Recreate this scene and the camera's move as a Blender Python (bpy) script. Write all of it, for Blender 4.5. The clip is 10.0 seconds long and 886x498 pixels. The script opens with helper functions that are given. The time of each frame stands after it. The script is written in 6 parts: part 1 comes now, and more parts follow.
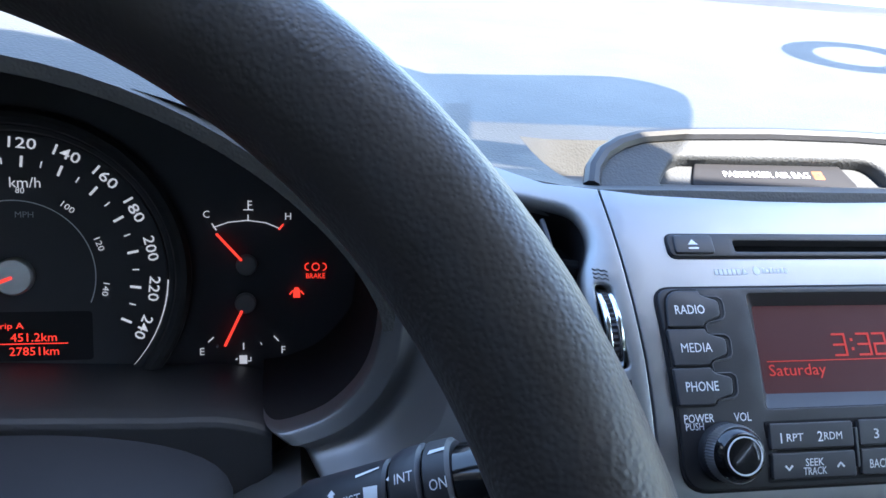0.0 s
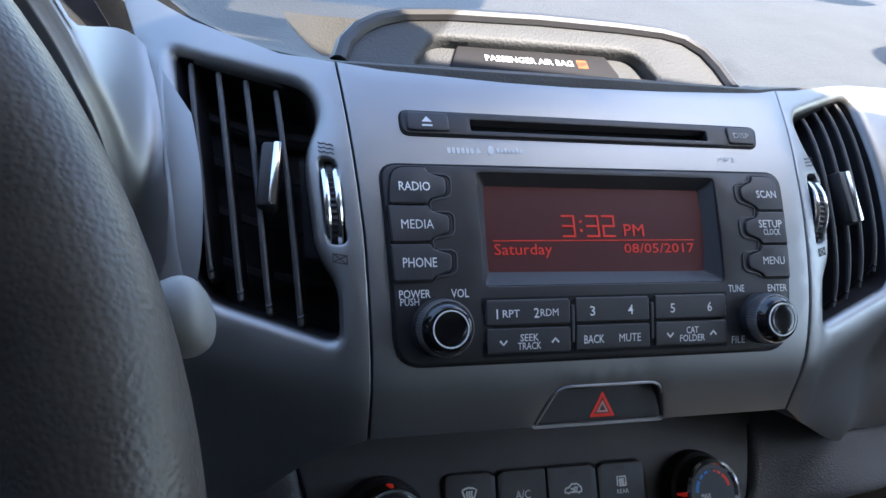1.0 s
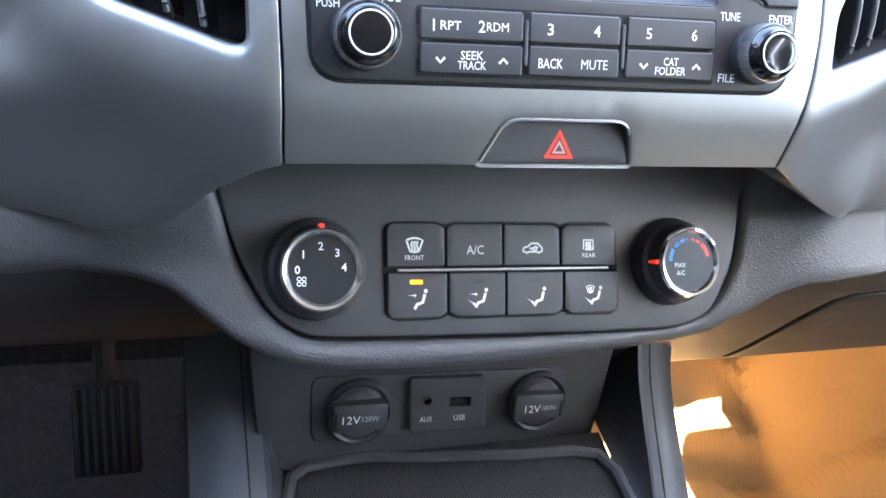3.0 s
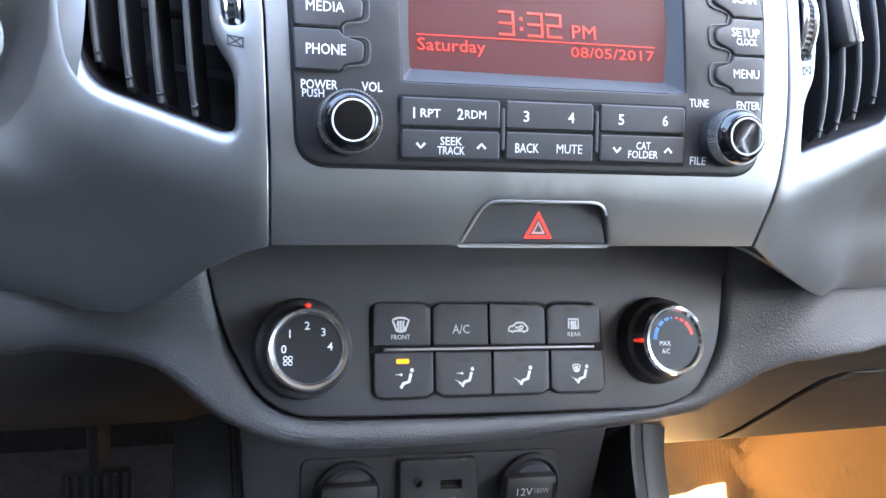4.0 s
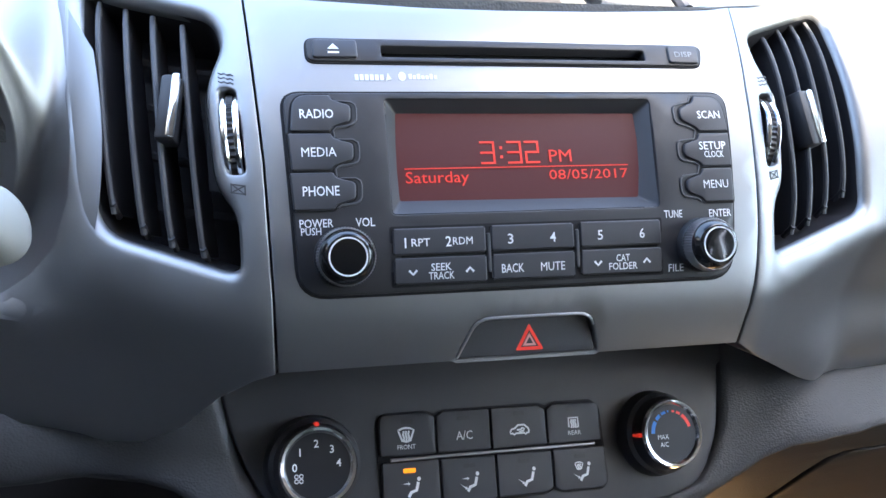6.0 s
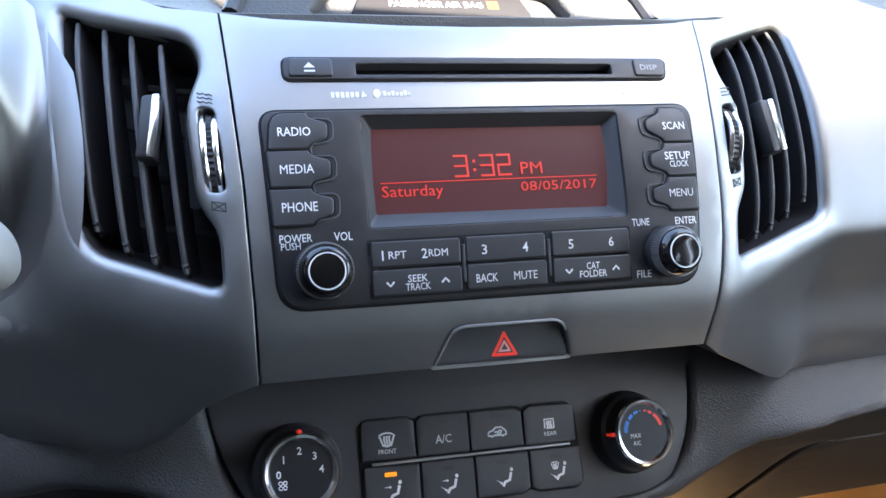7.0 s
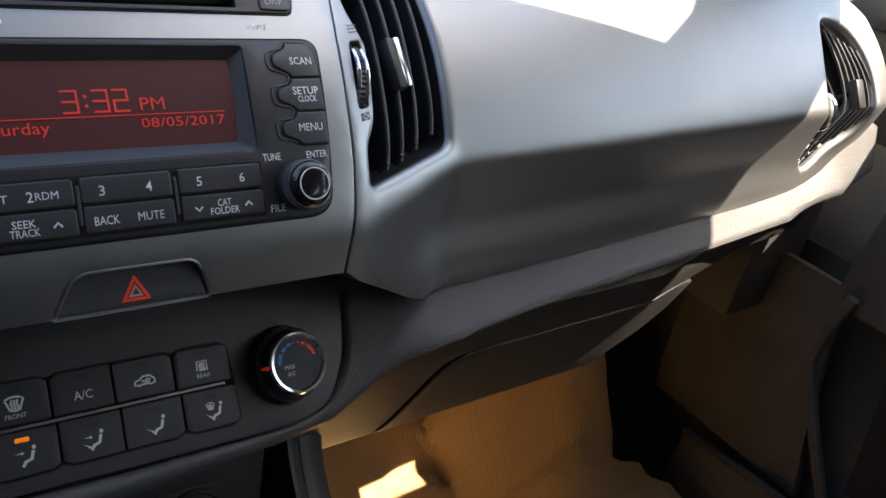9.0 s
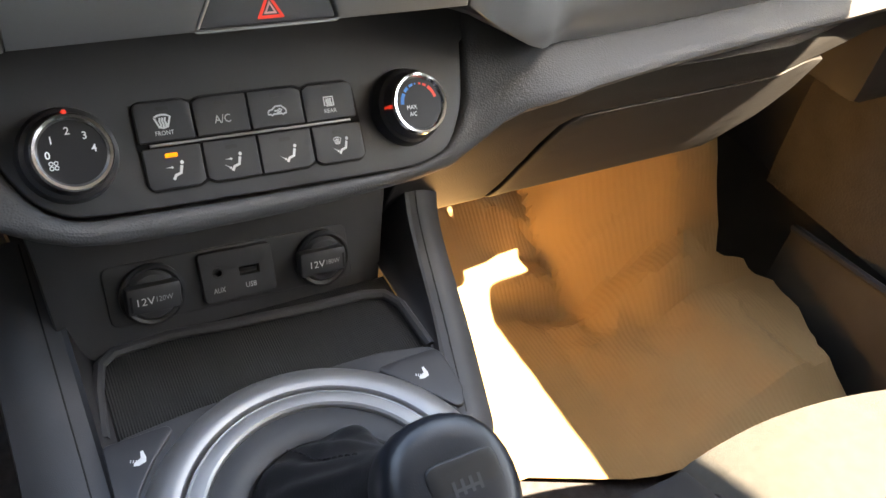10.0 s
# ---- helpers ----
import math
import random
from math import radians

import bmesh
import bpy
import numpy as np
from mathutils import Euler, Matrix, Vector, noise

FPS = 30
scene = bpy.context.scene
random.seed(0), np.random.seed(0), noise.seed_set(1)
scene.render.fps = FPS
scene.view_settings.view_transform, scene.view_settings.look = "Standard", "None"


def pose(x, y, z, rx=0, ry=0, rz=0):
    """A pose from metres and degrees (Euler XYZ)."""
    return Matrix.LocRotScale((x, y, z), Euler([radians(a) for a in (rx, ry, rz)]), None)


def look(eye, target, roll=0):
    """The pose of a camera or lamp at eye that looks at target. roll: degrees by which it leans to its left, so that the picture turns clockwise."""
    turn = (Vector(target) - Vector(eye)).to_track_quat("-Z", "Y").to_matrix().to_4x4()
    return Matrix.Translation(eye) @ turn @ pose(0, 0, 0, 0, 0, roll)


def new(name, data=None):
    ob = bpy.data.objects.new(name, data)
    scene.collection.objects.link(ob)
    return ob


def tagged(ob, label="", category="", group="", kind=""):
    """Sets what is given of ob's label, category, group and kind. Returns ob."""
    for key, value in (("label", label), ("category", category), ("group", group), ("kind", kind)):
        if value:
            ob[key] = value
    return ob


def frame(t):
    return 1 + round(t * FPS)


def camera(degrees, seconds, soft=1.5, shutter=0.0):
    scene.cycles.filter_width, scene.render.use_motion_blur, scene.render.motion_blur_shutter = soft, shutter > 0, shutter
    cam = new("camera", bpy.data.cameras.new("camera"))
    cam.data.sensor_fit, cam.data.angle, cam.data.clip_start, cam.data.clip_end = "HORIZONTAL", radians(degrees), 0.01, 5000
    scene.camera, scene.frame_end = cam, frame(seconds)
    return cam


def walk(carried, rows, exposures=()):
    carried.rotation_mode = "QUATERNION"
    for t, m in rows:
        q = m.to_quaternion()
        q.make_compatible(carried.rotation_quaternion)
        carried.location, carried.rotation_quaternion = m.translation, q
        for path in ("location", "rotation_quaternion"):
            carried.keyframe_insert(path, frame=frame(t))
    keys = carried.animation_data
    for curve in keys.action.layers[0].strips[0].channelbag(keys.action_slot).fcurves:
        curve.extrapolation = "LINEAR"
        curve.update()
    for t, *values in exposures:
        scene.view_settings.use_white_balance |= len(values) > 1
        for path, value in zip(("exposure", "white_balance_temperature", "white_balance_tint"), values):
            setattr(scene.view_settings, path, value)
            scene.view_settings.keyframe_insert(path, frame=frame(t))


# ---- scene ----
cam = camera(57.9, 10.0)
PATH = [
    (0, (-0.249, -0.26, 1.136), (0.134, 1.57, 0.425), 4.2),
    (0.2, (-0.232, -0.263, 1.129), (0.198, 1.565, 0.44), 4.9),
    (0.5, (-0.212, -0.266, 1.126), (0.311, 1.526, 0.41), 6.1),
    (0.7, (-0.191, -0.272, 1.123), (0.362, 1.486, 0.347), 6.4),
    (1, (-0.177, -0.274, 1.122), (0.452, 1.414, 0.254), 8.7),
    (1.5, (-0.158, -0.285, 1.114), (0.454, 1.331, 0.108), 8.7),
    (2, (-0.146, -0.28, 1.099), (0.352, 1.223, -0.123), 8.9),
    (2.2, (-0.139, -0.278, 1.091), (0.353, 1.213, -0.148), 8.8),
    (3.3, (-0.123, -0.273, 1.071), (0.397, 1.209, -0.167), 10.6),
    (3.5, (-0.122, -0.277, 1.072), (0.398, 1.234, -0.131), 10.2),
    (4, (-0.118, -0.283, 1.076), (0.388, 1.33, 0.007), 8.9),
    (4.5, (-0.117, -0.28, 1.084), (0.405, 1.368, 0.077), 9.0),
    (5, (-0.117, -0.282, 1.089), (0.366, 1.397, 0.116), 7.5),
    (5.5, (-0.114, -0.284, 1.092), (0.347, 1.411, 0.135), 6.0),
    (5.6, (-0.115, -0.281, 1.093), (0.347, 1.408, 0.128), 5.8),
    (6, (-0.114, -0.291, 1.106), (0.359, 1.415, 0.174), 4.8),
    (6.2, (-0.113, -0.296, 1.114), (0.384, 1.398, 0.174), 5.0),
    (7.3, (-0.115, -0.299, 1.119), (0.419, 1.388, 0.188), 4.5),
    (7.5, (-0.115, -0.305, 1.122), (0.462, 1.394, 0.237), 5.0),
    (8, (-0.094, -0.308, 1.126), (0.594, 1.346, 0.239), 7.0),
    (8.5, (-0.081, -0.304, 1.122), (0.865, 1.22, 0.237), 10.5),
    (9, (-0.087, -0.317, 1.118), (1.062, 1.012, 0.162), 12.4),
    (9.2, (-0.087, -0.324, 1.111), (1.028, 0.951, 0.049), 12.7),
    (9.5, (-0.089, -0.333, 1.101), (0.943, 0.921, -0.065), 11.8),
    (9.8, (-0.1, -0.332, 1.092), (0.846, 0.865, -0.201), 11.6),
    (10, (-0.109, -0.34, 1.083), (0.759, 0.867, -0.256), 10.9),
]
EXPOSURES = [(0.0, 3.38, 6200, 10), (0.5, 2.85, 6300, 10), (1.0, 2.75, 6700, 12), (1.5, 3.13, 7200, 12), (2.0, 4.48, 7600, 12), (3.5, 5.33, 7600, 12), (4.0, 5.20, 7500, 12), (4.5, 4.53, 7400, 12), (6.0, 4.18, 7300, 12), (7.5, 3.63, 7300, 12), (8.5, 2.75, 7500, 10), (9.0, 2.70, 8000, 12), (9.5, 4.03, 8700, 14), (10.0, 4.53, 9600, 12)]
walk(cam, [(t, look(eye, target, roll)) for t, eye, target, roll in PATH], EXPOSURES)

# ---- light ----
SUN = Vector((0.45, -0.48, 1.0)).normalized()
world = bpy.data.worlds.new("sky")
scene.world = world
world.use_nodes = True
_n, _l = world.node_tree.nodes, world.node_tree.links
_sky = _n.new("ShaderNodeTexSky")
_sky.sky_type, _sky.sun_disc = "NISHITA", False
_sky.sun_elevation = math.asin(SUN.z)
_sky.sun_rotation = math.atan2(SUN.x, SUN.y)
_bg = _n["Background"]
_bg.inputs[1].default_value = 0.15
_l.new(_sky.outputs[0], _bg.inputs[0])
_sun = bpy.data.lights.new("sun", "SUN")
_sun.energy, _sun.angle, _sun.color = 3.2, radians(0.5), (1.0, 0.95, 0.88)
new("sun", _sun).matrix_world = look(SUN * 20, (0, 0, 1))


# ---- materials ----
def mat(name, color, rough=0.5, metal=0.0, vary=0.12, vscale=60.0, bump=0.0, bscale=400.0, kind="noise", emit=None, power=0.0, spec=0.5, coat=0.0, rvary=0.0, stretch=(1, 1, 1)):
    m = bpy.data.materials.new(name)
    m.use_nodes = True
    n, l = m.node_tree.nodes, m.node_tree.links
    b = n["Principled BSDF"]
    b.inputs["Roughness"].default_value = rough
    b.inputs["Metallic"].default_value = metal
    b.inputs["Specular IOR Level"].default_value = spec
    b.inputs["Coat Weight"].default_value = coat
    co = n.new("ShaderNodeTexCoord")
    t = n.new("ShaderNodeTexNoise")
    t.inputs["Scale"].default_value, t.inputs["Detail"].default_value = vscale, 4
    l.new(co.outputs["Object"], t.inputs["Vector"])
    r = n.new("ShaderNodeMapRange")
    r.inputs[1].default_value, r.inputs[2].default_value = 0.25, 0.75
    r.inputs[3].default_value, r.inputs[4].default_value = 1 - vary, 1 + vary
    l.new(t.outputs["Fac"], r.inputs[0])
    mul = n.new("ShaderNodeMix")
    mul.data_type, mul.blend_type = "RGBA", "MULTIPLY"
    mul.inputs[0].default_value = 1.0
    mul.inputs[6].default_value = (*color, 1)
    l.new(r.outputs[0], mul.inputs[7])
    l.new(mul.outputs[2], b.inputs["Base Color"])
    if rvary:
        q = n.new("ShaderNodeMapRange")
        q.inputs[3].default_value, q.inputs[4].default_value = rough - rvary, rough + rvary
        t2 = n.new("ShaderNodeTexNoise")
        t2.inputs["Scale"].default_value = vscale * 0.35
        l.new(co.outputs["Object"], t2.inputs["Vector"])
        l.new(t2.outputs["Fac"], q.inputs[0])
        l.new(q.outputs[0], b.inputs["Roughness"])
    if bump:
        if kind == "noise":
            g = n.new("ShaderNodeTexNoise")
            g.inputs["Detail"].default_value = 3
            out = g.outputs["Fac"]
        elif kind == "weave":
            g = n.new("ShaderNodeTexWave")
            g.inputs["Distortion"].default_value = 0.4
            out = g.outputs["Fac"]
        else:
            g = n.new("ShaderNodeTexVoronoi")
            g.feature = "SMOOTH_F1"
            out = g.outputs["Distance"]
        g.inputs["Scale"].default_value = bscale
        mp = n.new("ShaderNodeMapping")
        mp.inputs["Scale"].default_value = stretch
        l.new(co.outputs["Object"], mp.inputs["Vector"])
        l.new(mp.outputs[0], g.inputs["Vector"])
        bp = n.new("ShaderNodeBump")
        bp.inputs["Strength"].default_value, bp.inputs["Distance"].default_value = bump, 0.001
        l.new(out, bp.inputs["Height"])
        l.new(bp.outputs[0], b.inputs["Normal"])
    if emit:
        b.inputs["Emission Color"].default_value = (*emit, 1)
        b.inputs["Emission Strength"].default_value = power
    return m


def glass(name, color, rough=0.0):
    m = bpy.data.materials.new(name)
    m.use_nodes = True
    n, l = m.node_tree.nodes, m.node_tree.links
    n.remove(n["Principled BSDF"])
    tr, gl, mx, fr = (n.new("ShaderNode" + k) for k in ("BsdfTransparent", "BsdfGlossy", "MixShader", "Fresnel"))
    tr.inputs[0].default_value = (*color, 1)
    gl.inputs["Roughness"].default_value = rough
    fr.inputs[0].default_value = 1.45
    l.new(fr.outputs[0], mx.inputs[0]); l.new(tr.outputs[0], mx.inputs[1]); l.new(gl.outputs[0], mx.inputs[2])
    l.new(mx.outputs[0], n["Material Output"].inputs[0])
    return m


SILVER = mat("silver_paint", (0.345, 0.35, 0.355), 0.46, 0.94, 0.04, 14, 0.05, 2500, rvary=0.04)
CHARCOAL = mat("charcoal_plastic", (0.062, 0.062, 0.067), 0.52, 0, 0.1, 25, 0.12, 1600)
PAD = mat("grained_pad", (0.080, 0.080, 0.085), 0.5, 0, 0.12, 22, 0.28, 950, "voronoi", rvary=0.06, stretch=(1.0, 1.2, 1.2))
PADTOP = mat("dash_top_skin", (0.064, 0.065, 0.066), 0.62, 0, 0.12, 22, 0.30, 820, "voronoi", rvary=0.06, spec=0.5)
BLACK = mat("black_plastic", (0.030, 0.029, 0.032), 0.45, 0, 0.1, 30, 0.06, 2200)
PANEL = mat("satin_black_panel", (0.046, 0.046, 0.050), 0.5, 0, 0.1, 25, 0.10, 1600)
BRIGHT = mat("polished_ring", (0.88, 0.89, 0.91), 0.13, 1.0, 0.03, 20)
HUBGREY = mat("needle_hub", (0.22, 0.22, 0.23), 0.45)
PALERED = mat("pale_red_legend", (0.75, 0.42, 0.40), 0.5)
KNOBFACE = mat("knob_face", (0.020, 0.020, 0.022), 0.36, 0, 0.06, 40, 0.04, 2600, spec=0.4)
KEY = mat("key_plastic", (0.044, 0.044, 0.049), 0.42, 0, 0.06, 40, 0.05, 2600)
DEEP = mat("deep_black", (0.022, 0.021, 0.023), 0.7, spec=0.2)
GLOSSBLACK = mat("gloss_black", (0.008, 0.008, 0.009), 0.12, 0, 0.05, 30, coat=0.4)
RINGMETAL = mat("ring_metal", (0.40, 0.395, 0.395), 0.46, 0.75, 0.05, 40)
DIALTEXT = mat("backlit_legend", (0.8, 0.8, 0.82), 0.5, emit=(0.9, 0.92, 1.0), power=0.05)
CHROME = mat("chrome", (0.82, 0.83, 0.85), 0.16, 1.0, 0.03, 20)
SATIN = mat("satin_metal", (0.5, 0.5, 0.51), 0.3, 0.9, 0.05, 40)
LEATHER = mat("wheel_leather", (0.078, 0.066, 0.060), 0.42, 0, 0.15, 60, 0.20, 900, "voronoi", rvary=0.08)
LEGEND = mat("white_legend", (0.82, 0.83, 0.84), 0.5)
GREYLEGEND = mat("grey_legend", (0.45, 0.46, 0.48), 0.5)
# Printed red with a faint glow put in, though the marks are no lamps.
RED = mat("red_glow_legend", (0.75, 0.05, 0.04), 0.5, emit=(1, 0.06, 0.03), power=0.02)
BLUE = mat("blue_legend", (0.02, 0.25, 0.75), 0.5)
LCD = mat("lcd_glass", (0.050, 0.022, 0.024), 0.5, 0, 0.05, 20, emit=(0.5, 0.055, 0.05), power=0.0060, spec=0.25)
LCDTEXT = mat("lcd_segment", (0.40, 0.04, 0.035), 0.3, emit=(1.0, 0.07, 0.05), power=0.038)
AMBER = mat("amber_lamp", (0.8, 0.28, 0.01), 0.4, emit=(1.0, 0.26, 0.01), power=0.075)
DIMAMBER = mat("dim_amber_lamp", (0.30, 0.09, 0.02), 0.4, emit=(1.0, 0.25, 0.02), power=0.02)
REDLAMP = mat("red_lamp", (0.8, 0.05, 0.03), 0.4, emit=(1.0, 0.05, 0.03), power=0.13)
DIAL = mat("dial_face", (0.045, 0.044, 0.051), 0.5, 0, 0.1, 40)
PAPER = mat("kraft_paper", (0.50, 0.315, 0.145), 0.75, 0, 0.1, 9, 0.22, 130, "weave", stretch=(0.5, 1, 1))
CARPET = mat("carpet", (0.060, 0.056, 0.060), 0.95, 0, 0.3, 120, 1.0, 900)
FABRIC = mat("seat_fabric", (0.085, 0.083, 0.079), 0.9, 0, 0.1, 90, 0.6, 1500, "weave")
FABRICDARK = mat("dark_seat_fabric", (0.03, 0.03, 0.033), 0.9, 0, 0.15, 90, 0.6, 1500)
HEADLINER = mat("headliner", (0.34, 0.33, 0.315), 0.9, 0, 0.06, 60, 0.3, 900)
DOORTRIM = mat("door_trim", (0.088, 0.077, 0.066), 0.65, 0, 0.12, 20, 0.25, 900)
TRIM = mat("dark_trim", (0.055, 0.051, 0.052), 0.6, 0, 0.12, 20, 0.2, 900)
GLOVE = mat("glove_box_plastic", (0.027, 0.026, 0.026), 0.5, 0, 0.12, 20, 0.2, 1100, "voronoi")
PALEGROUND = mat("bounce_ground", (0.27, 0.265, 0.255), 0.9, 0, 0.3, 3, 0.6, 90)
BODY = mat("car_paint", (0.3, 0.3, 0.31), 0.3, 0.6, 0.03, 5, coat=1.0)
WINDOW = glass("window_glass", (0.92, 0.96, 0.95))
# Two tints that put blue and beige into the shade on the pad.
TINT = glass("shade_tint", (0.12, 0.21, 0.36))
FRIT = glass("dotted_band", (0.48, 0.45, 0.385))
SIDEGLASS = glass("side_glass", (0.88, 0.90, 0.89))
# Driver glass darkened in place of a seated driver who would block light.
DARKGLASS = glass("dimmed_side_glass", (0.09, 0.09, 0.088))
PRIVACY = glass("privacy_glass", (0.13, 0.135, 0.13))
PAINTCASTER = mat("paint_and_shade_caster", (0.75, 0.75, 0.75), 0.7)


# ---- mesh helpers ----
from mathutils.geometry import delaunay_2d_cdt


def part(name, bm, material, parent=None, label="", angle=0.6, smooth=True):
    bm.normal_update()
    for f in bm.faces:
        f.smooth = smooth
    for e in bm.edges:
        if len(e.link_faces) == 2 and e.calc_face_angle(0.0) > angle:
            e.smooth = False
    me = bpy.data.meshes.new(name)
    bm.to_mesh(me)
    bm.free()
    me.materials.append(material)
    ob = new(name, me)
    if parent is not None:
        ob.parent = parent
    return tagged(ob, label)


def thing(name, label, category, at=(0, 0, 0), group="", kind=""):
    ob = new(name)
    ob.location = at
    ob.empty_display_size = 0.02
    tagged(ob, label, category, group, kind)
    bpy.context.view_layer.update()
    return ob


def under(ob, parent):
    """Parent a part so that it keeps its place in the world."""
    ob.parent = parent
    if parent.parent is None:
        ob.matrix_parent_inverse = Matrix.Translation(-parent.location)
    return ob


def piece(name, bm, material, parent, label="", angle=0.6, smooth=True):
    return under(part(name, bm, material, None, label, angle, smooth), parent)


def area2(p):
    return sum(p[i][0] * p[(i + 1) % len(p)][1] - p[(i + 1) % len(p)][0] * p[i][1] for i in range(len(p)))


def offset(p, d):
    """A closed outline moved outwards by d (counter-clockwise outlines)."""
    out, n = [], len(p)
    for i in range(n):
        a, b, c = p[i - 1], p[i], p[(i + 1) % n]
        e1 = Vector((b[0] - a[0], b[1] - a[1])); e2 = Vector((c[0] - b[0], c[1] - b[1]))
        if e1.length < 1e-9 or e2.length < 1e-9:
            out.append(tuple(b)); continue
        e1.normalize(); e2.normalize()
        n1, n2 = Vector((e1.y, -e1.x)), Vector((e2.y, -e2.x))
        m = n1 + n2
        if m.length < 1e-6:
            m = n1
        m.normalize()
        k = d / max(0.45, m.dot(n1))
        out.append((b[0] + m.x * k, b[1] + m.y * k))
    return out


def rounded(p, r, n=4):
    """An outline with its corners rounded; r is one radius or one for each corner."""
    if area2(p) < 0:
        p = p[::-1]
        if not isinstance(r, (int, float)):
            r = r[::-1]
    out, m = [], len(p)
    for i in range(m):
        a, b, c = Vector(p[i - 1]), Vector(p[i]), Vector(p[(i + 1) % m])
        rr = r if isinstance(r, (int, float)) else r[i]
        e1, e2 = a - b, c - b
        k = min(rr, 0.48 * e1.length, 0.48 * e2.length)
        if k <= 1e-6:
            out.append(tuple(b)); continue
        s, t = b + e1.normalized() * k, b + e2.normalized() * k
        for j in range(n + 1):
            q = j / n
            out.append(tuple((1 - q) ** 2 * s + 2 * q * (1 - q) * b + q * q * t))
    return out


def rect(x0, y0, x1, y1):
    return [(x0, y0), (x1, y0), (x1, y1), (x0, y1)]


def ellipse(x, y, a, b, n=40):
    return [(x + a * math.cos(2 * math.pi * i / n), y + b * math.sin(2 * math.pi * i / n)) for i in range(n)]


def inside(x, y, p):
    c, j = False, len(p) - 1
    for i in range(len(p)):
        if (p[i][1] > y) != (p[j][1] > y) and x < (p[j][0] - p[i][0]) * (y - p[i][1]) / (p[j][1] - p[i][1]) + p[i][0]:
            c = not c
        j = i
    return c


def finer(p, step):
    out = []
    for i in range(len(p)):
        a, b = Vector(p[i]), Vector(p[(i + 1) % len(p)])
        k = max(1, int((b - a).length / step))
        out += [tuple(a.lerp(b, j / k)) for j in range(k)]
    return out


def plate(loop, S, h=0.0, r=0.0005, depth=0.002, holes=(), step=0.0, seg=3, bm=None, hole_depth=None, hole_r=None):
    """A raised plate on the surface S(u, v, height), with filleted edges and walls; holes have fillets and walls of their own."""
    bm = bm or bmesh.new()
    if area2(loop) < 0:
        loop = loop[::-1]
    loops = [(finer(loop, step) if step else list(loop), r, depth, 1)]
    for nh, q in enumerate(holes):
        if area2(q) < 0:
            q = q[::-1]
        loops.append((finer(q, step) if step else list(q), r if hole_r is None else hole_r[nh] if isinstance(hole_r, tuple) else hole_r, depth if hole_depth is None else hole_depth, -1))
    pts, edges, rings = [], [], []
    for p, rr, dd, sg in loops:
        top = offset(p, -rr * sg)
        i0 = len(pts)
        pts += [Vector(a) for a in top]
        edges += [(i0 + i, i0 + (i + 1) % len(top)) for i in range(len(top))]
        rings.append((i0, len(top), p, top))
    if step:
        xs = [a[0] for a in rings[0][3]]; ys = [a[1] for a in rings[0][3]]
        y, row = min(ys) + step, 0
        while y < max(ys):
            x = min(xs) + step * (0.5 if row % 2 else 1.0)
            while x < max(xs):
                if inside(x, y, rings[0][3]) and not any(inside(x, y, g[3]) for g in rings[1:]) and \
                        all(min((x - a[0]) ** 2 + (y - a[1]) ** 2 for a in g[3]) > (0.35 * step) ** 2 for g in rings):
                    pts.append(Vector((x, y)))
                x += step
            y += step * 0.87
            row += 1
    vs, _, fs, orig, _, _ = delaunay_2d_cdt(pts, edges, [], 0, 1e-7)
    bv = [bm.verts.new(S(v[0], v[1], h)) for v in vs]
    for f in fs:
        cx = sum(vs[i][0] for i in f) / len(f); cy = sum(vs[i][1] for i in f) / len(f)
        if inside(cx, cy, rings[0][3]) and not any(inside(cx, cy, g[3]) for g in rings[1:]):
            try:
                bm.faces.new([bv[i] for i in f])
            except ValueError:
                pass
    back = {}
    for i, o in enumerate(orig):
        for k in o:
            back[k] = i
    for (i0, n, p, top), (_, rr, dd, sg) in zip(rings, loops):
        prev = [bv[back.get(i0 + i, 0)] for i in range(n)]
        rows = []
        if rr > 0:
            for k in range(1, seg + 1):
                a = math.pi / 2 * k / seg
                rows.append((rr * math.sin(a), h - rr * (1 - math.cos(a))))
        if dd > rr:
            rows.append((rr, h - dd))
        for o, hh in rows:
            q = offset(top, o * sg)
            ring = [bm.verts.new(S(a[0], a[1], hh)) for a in q]
            for i in range(n):
                j = (i + 1) % n
                vv = [prev[i], ring[i], ring[j], prev[j]]
                if len(set(vv)) == 4:
                    try:
                        bm.faces.new(vv if sg > 0 else vv[::-1])
                    except ValueError:
                        pass
            prev = ring
    for v in [v for v in bm.verts if not v.link_faces]:
        bm.verts.remove(v)
    return bm


def lathe(profile, M, n=40, bm=None, cap=True, flutes=None):
    """A turned body: profile of (radius, height) along the z axis of M."""
    bm = bm or bmesh.new()
    rows = []
    for k, (r, z) in enumerate(profile):
        row = []
        for i in range(n):
            a = 2 * math.pi * i / n
            rr = r * (1 - flutes[1] * (i % 2)) if flutes and flutes[0] <= k <= flutes[2] else r
            row.append(bm.verts.new(M @ Vector((rr * math.cos(a), rr * math.sin(a), z))))
        rows.append(row)
    for a, b in zip(rows, rows[1:]):
        for i in range(n):
            j = (i + 1) % n
            bm.faces.new((a[i], a[j], b[j], b[i]))
    if cap:
        bm.faces.new(rows[-1])
        bm.faces.new(rows[0][::-1])
    return bm


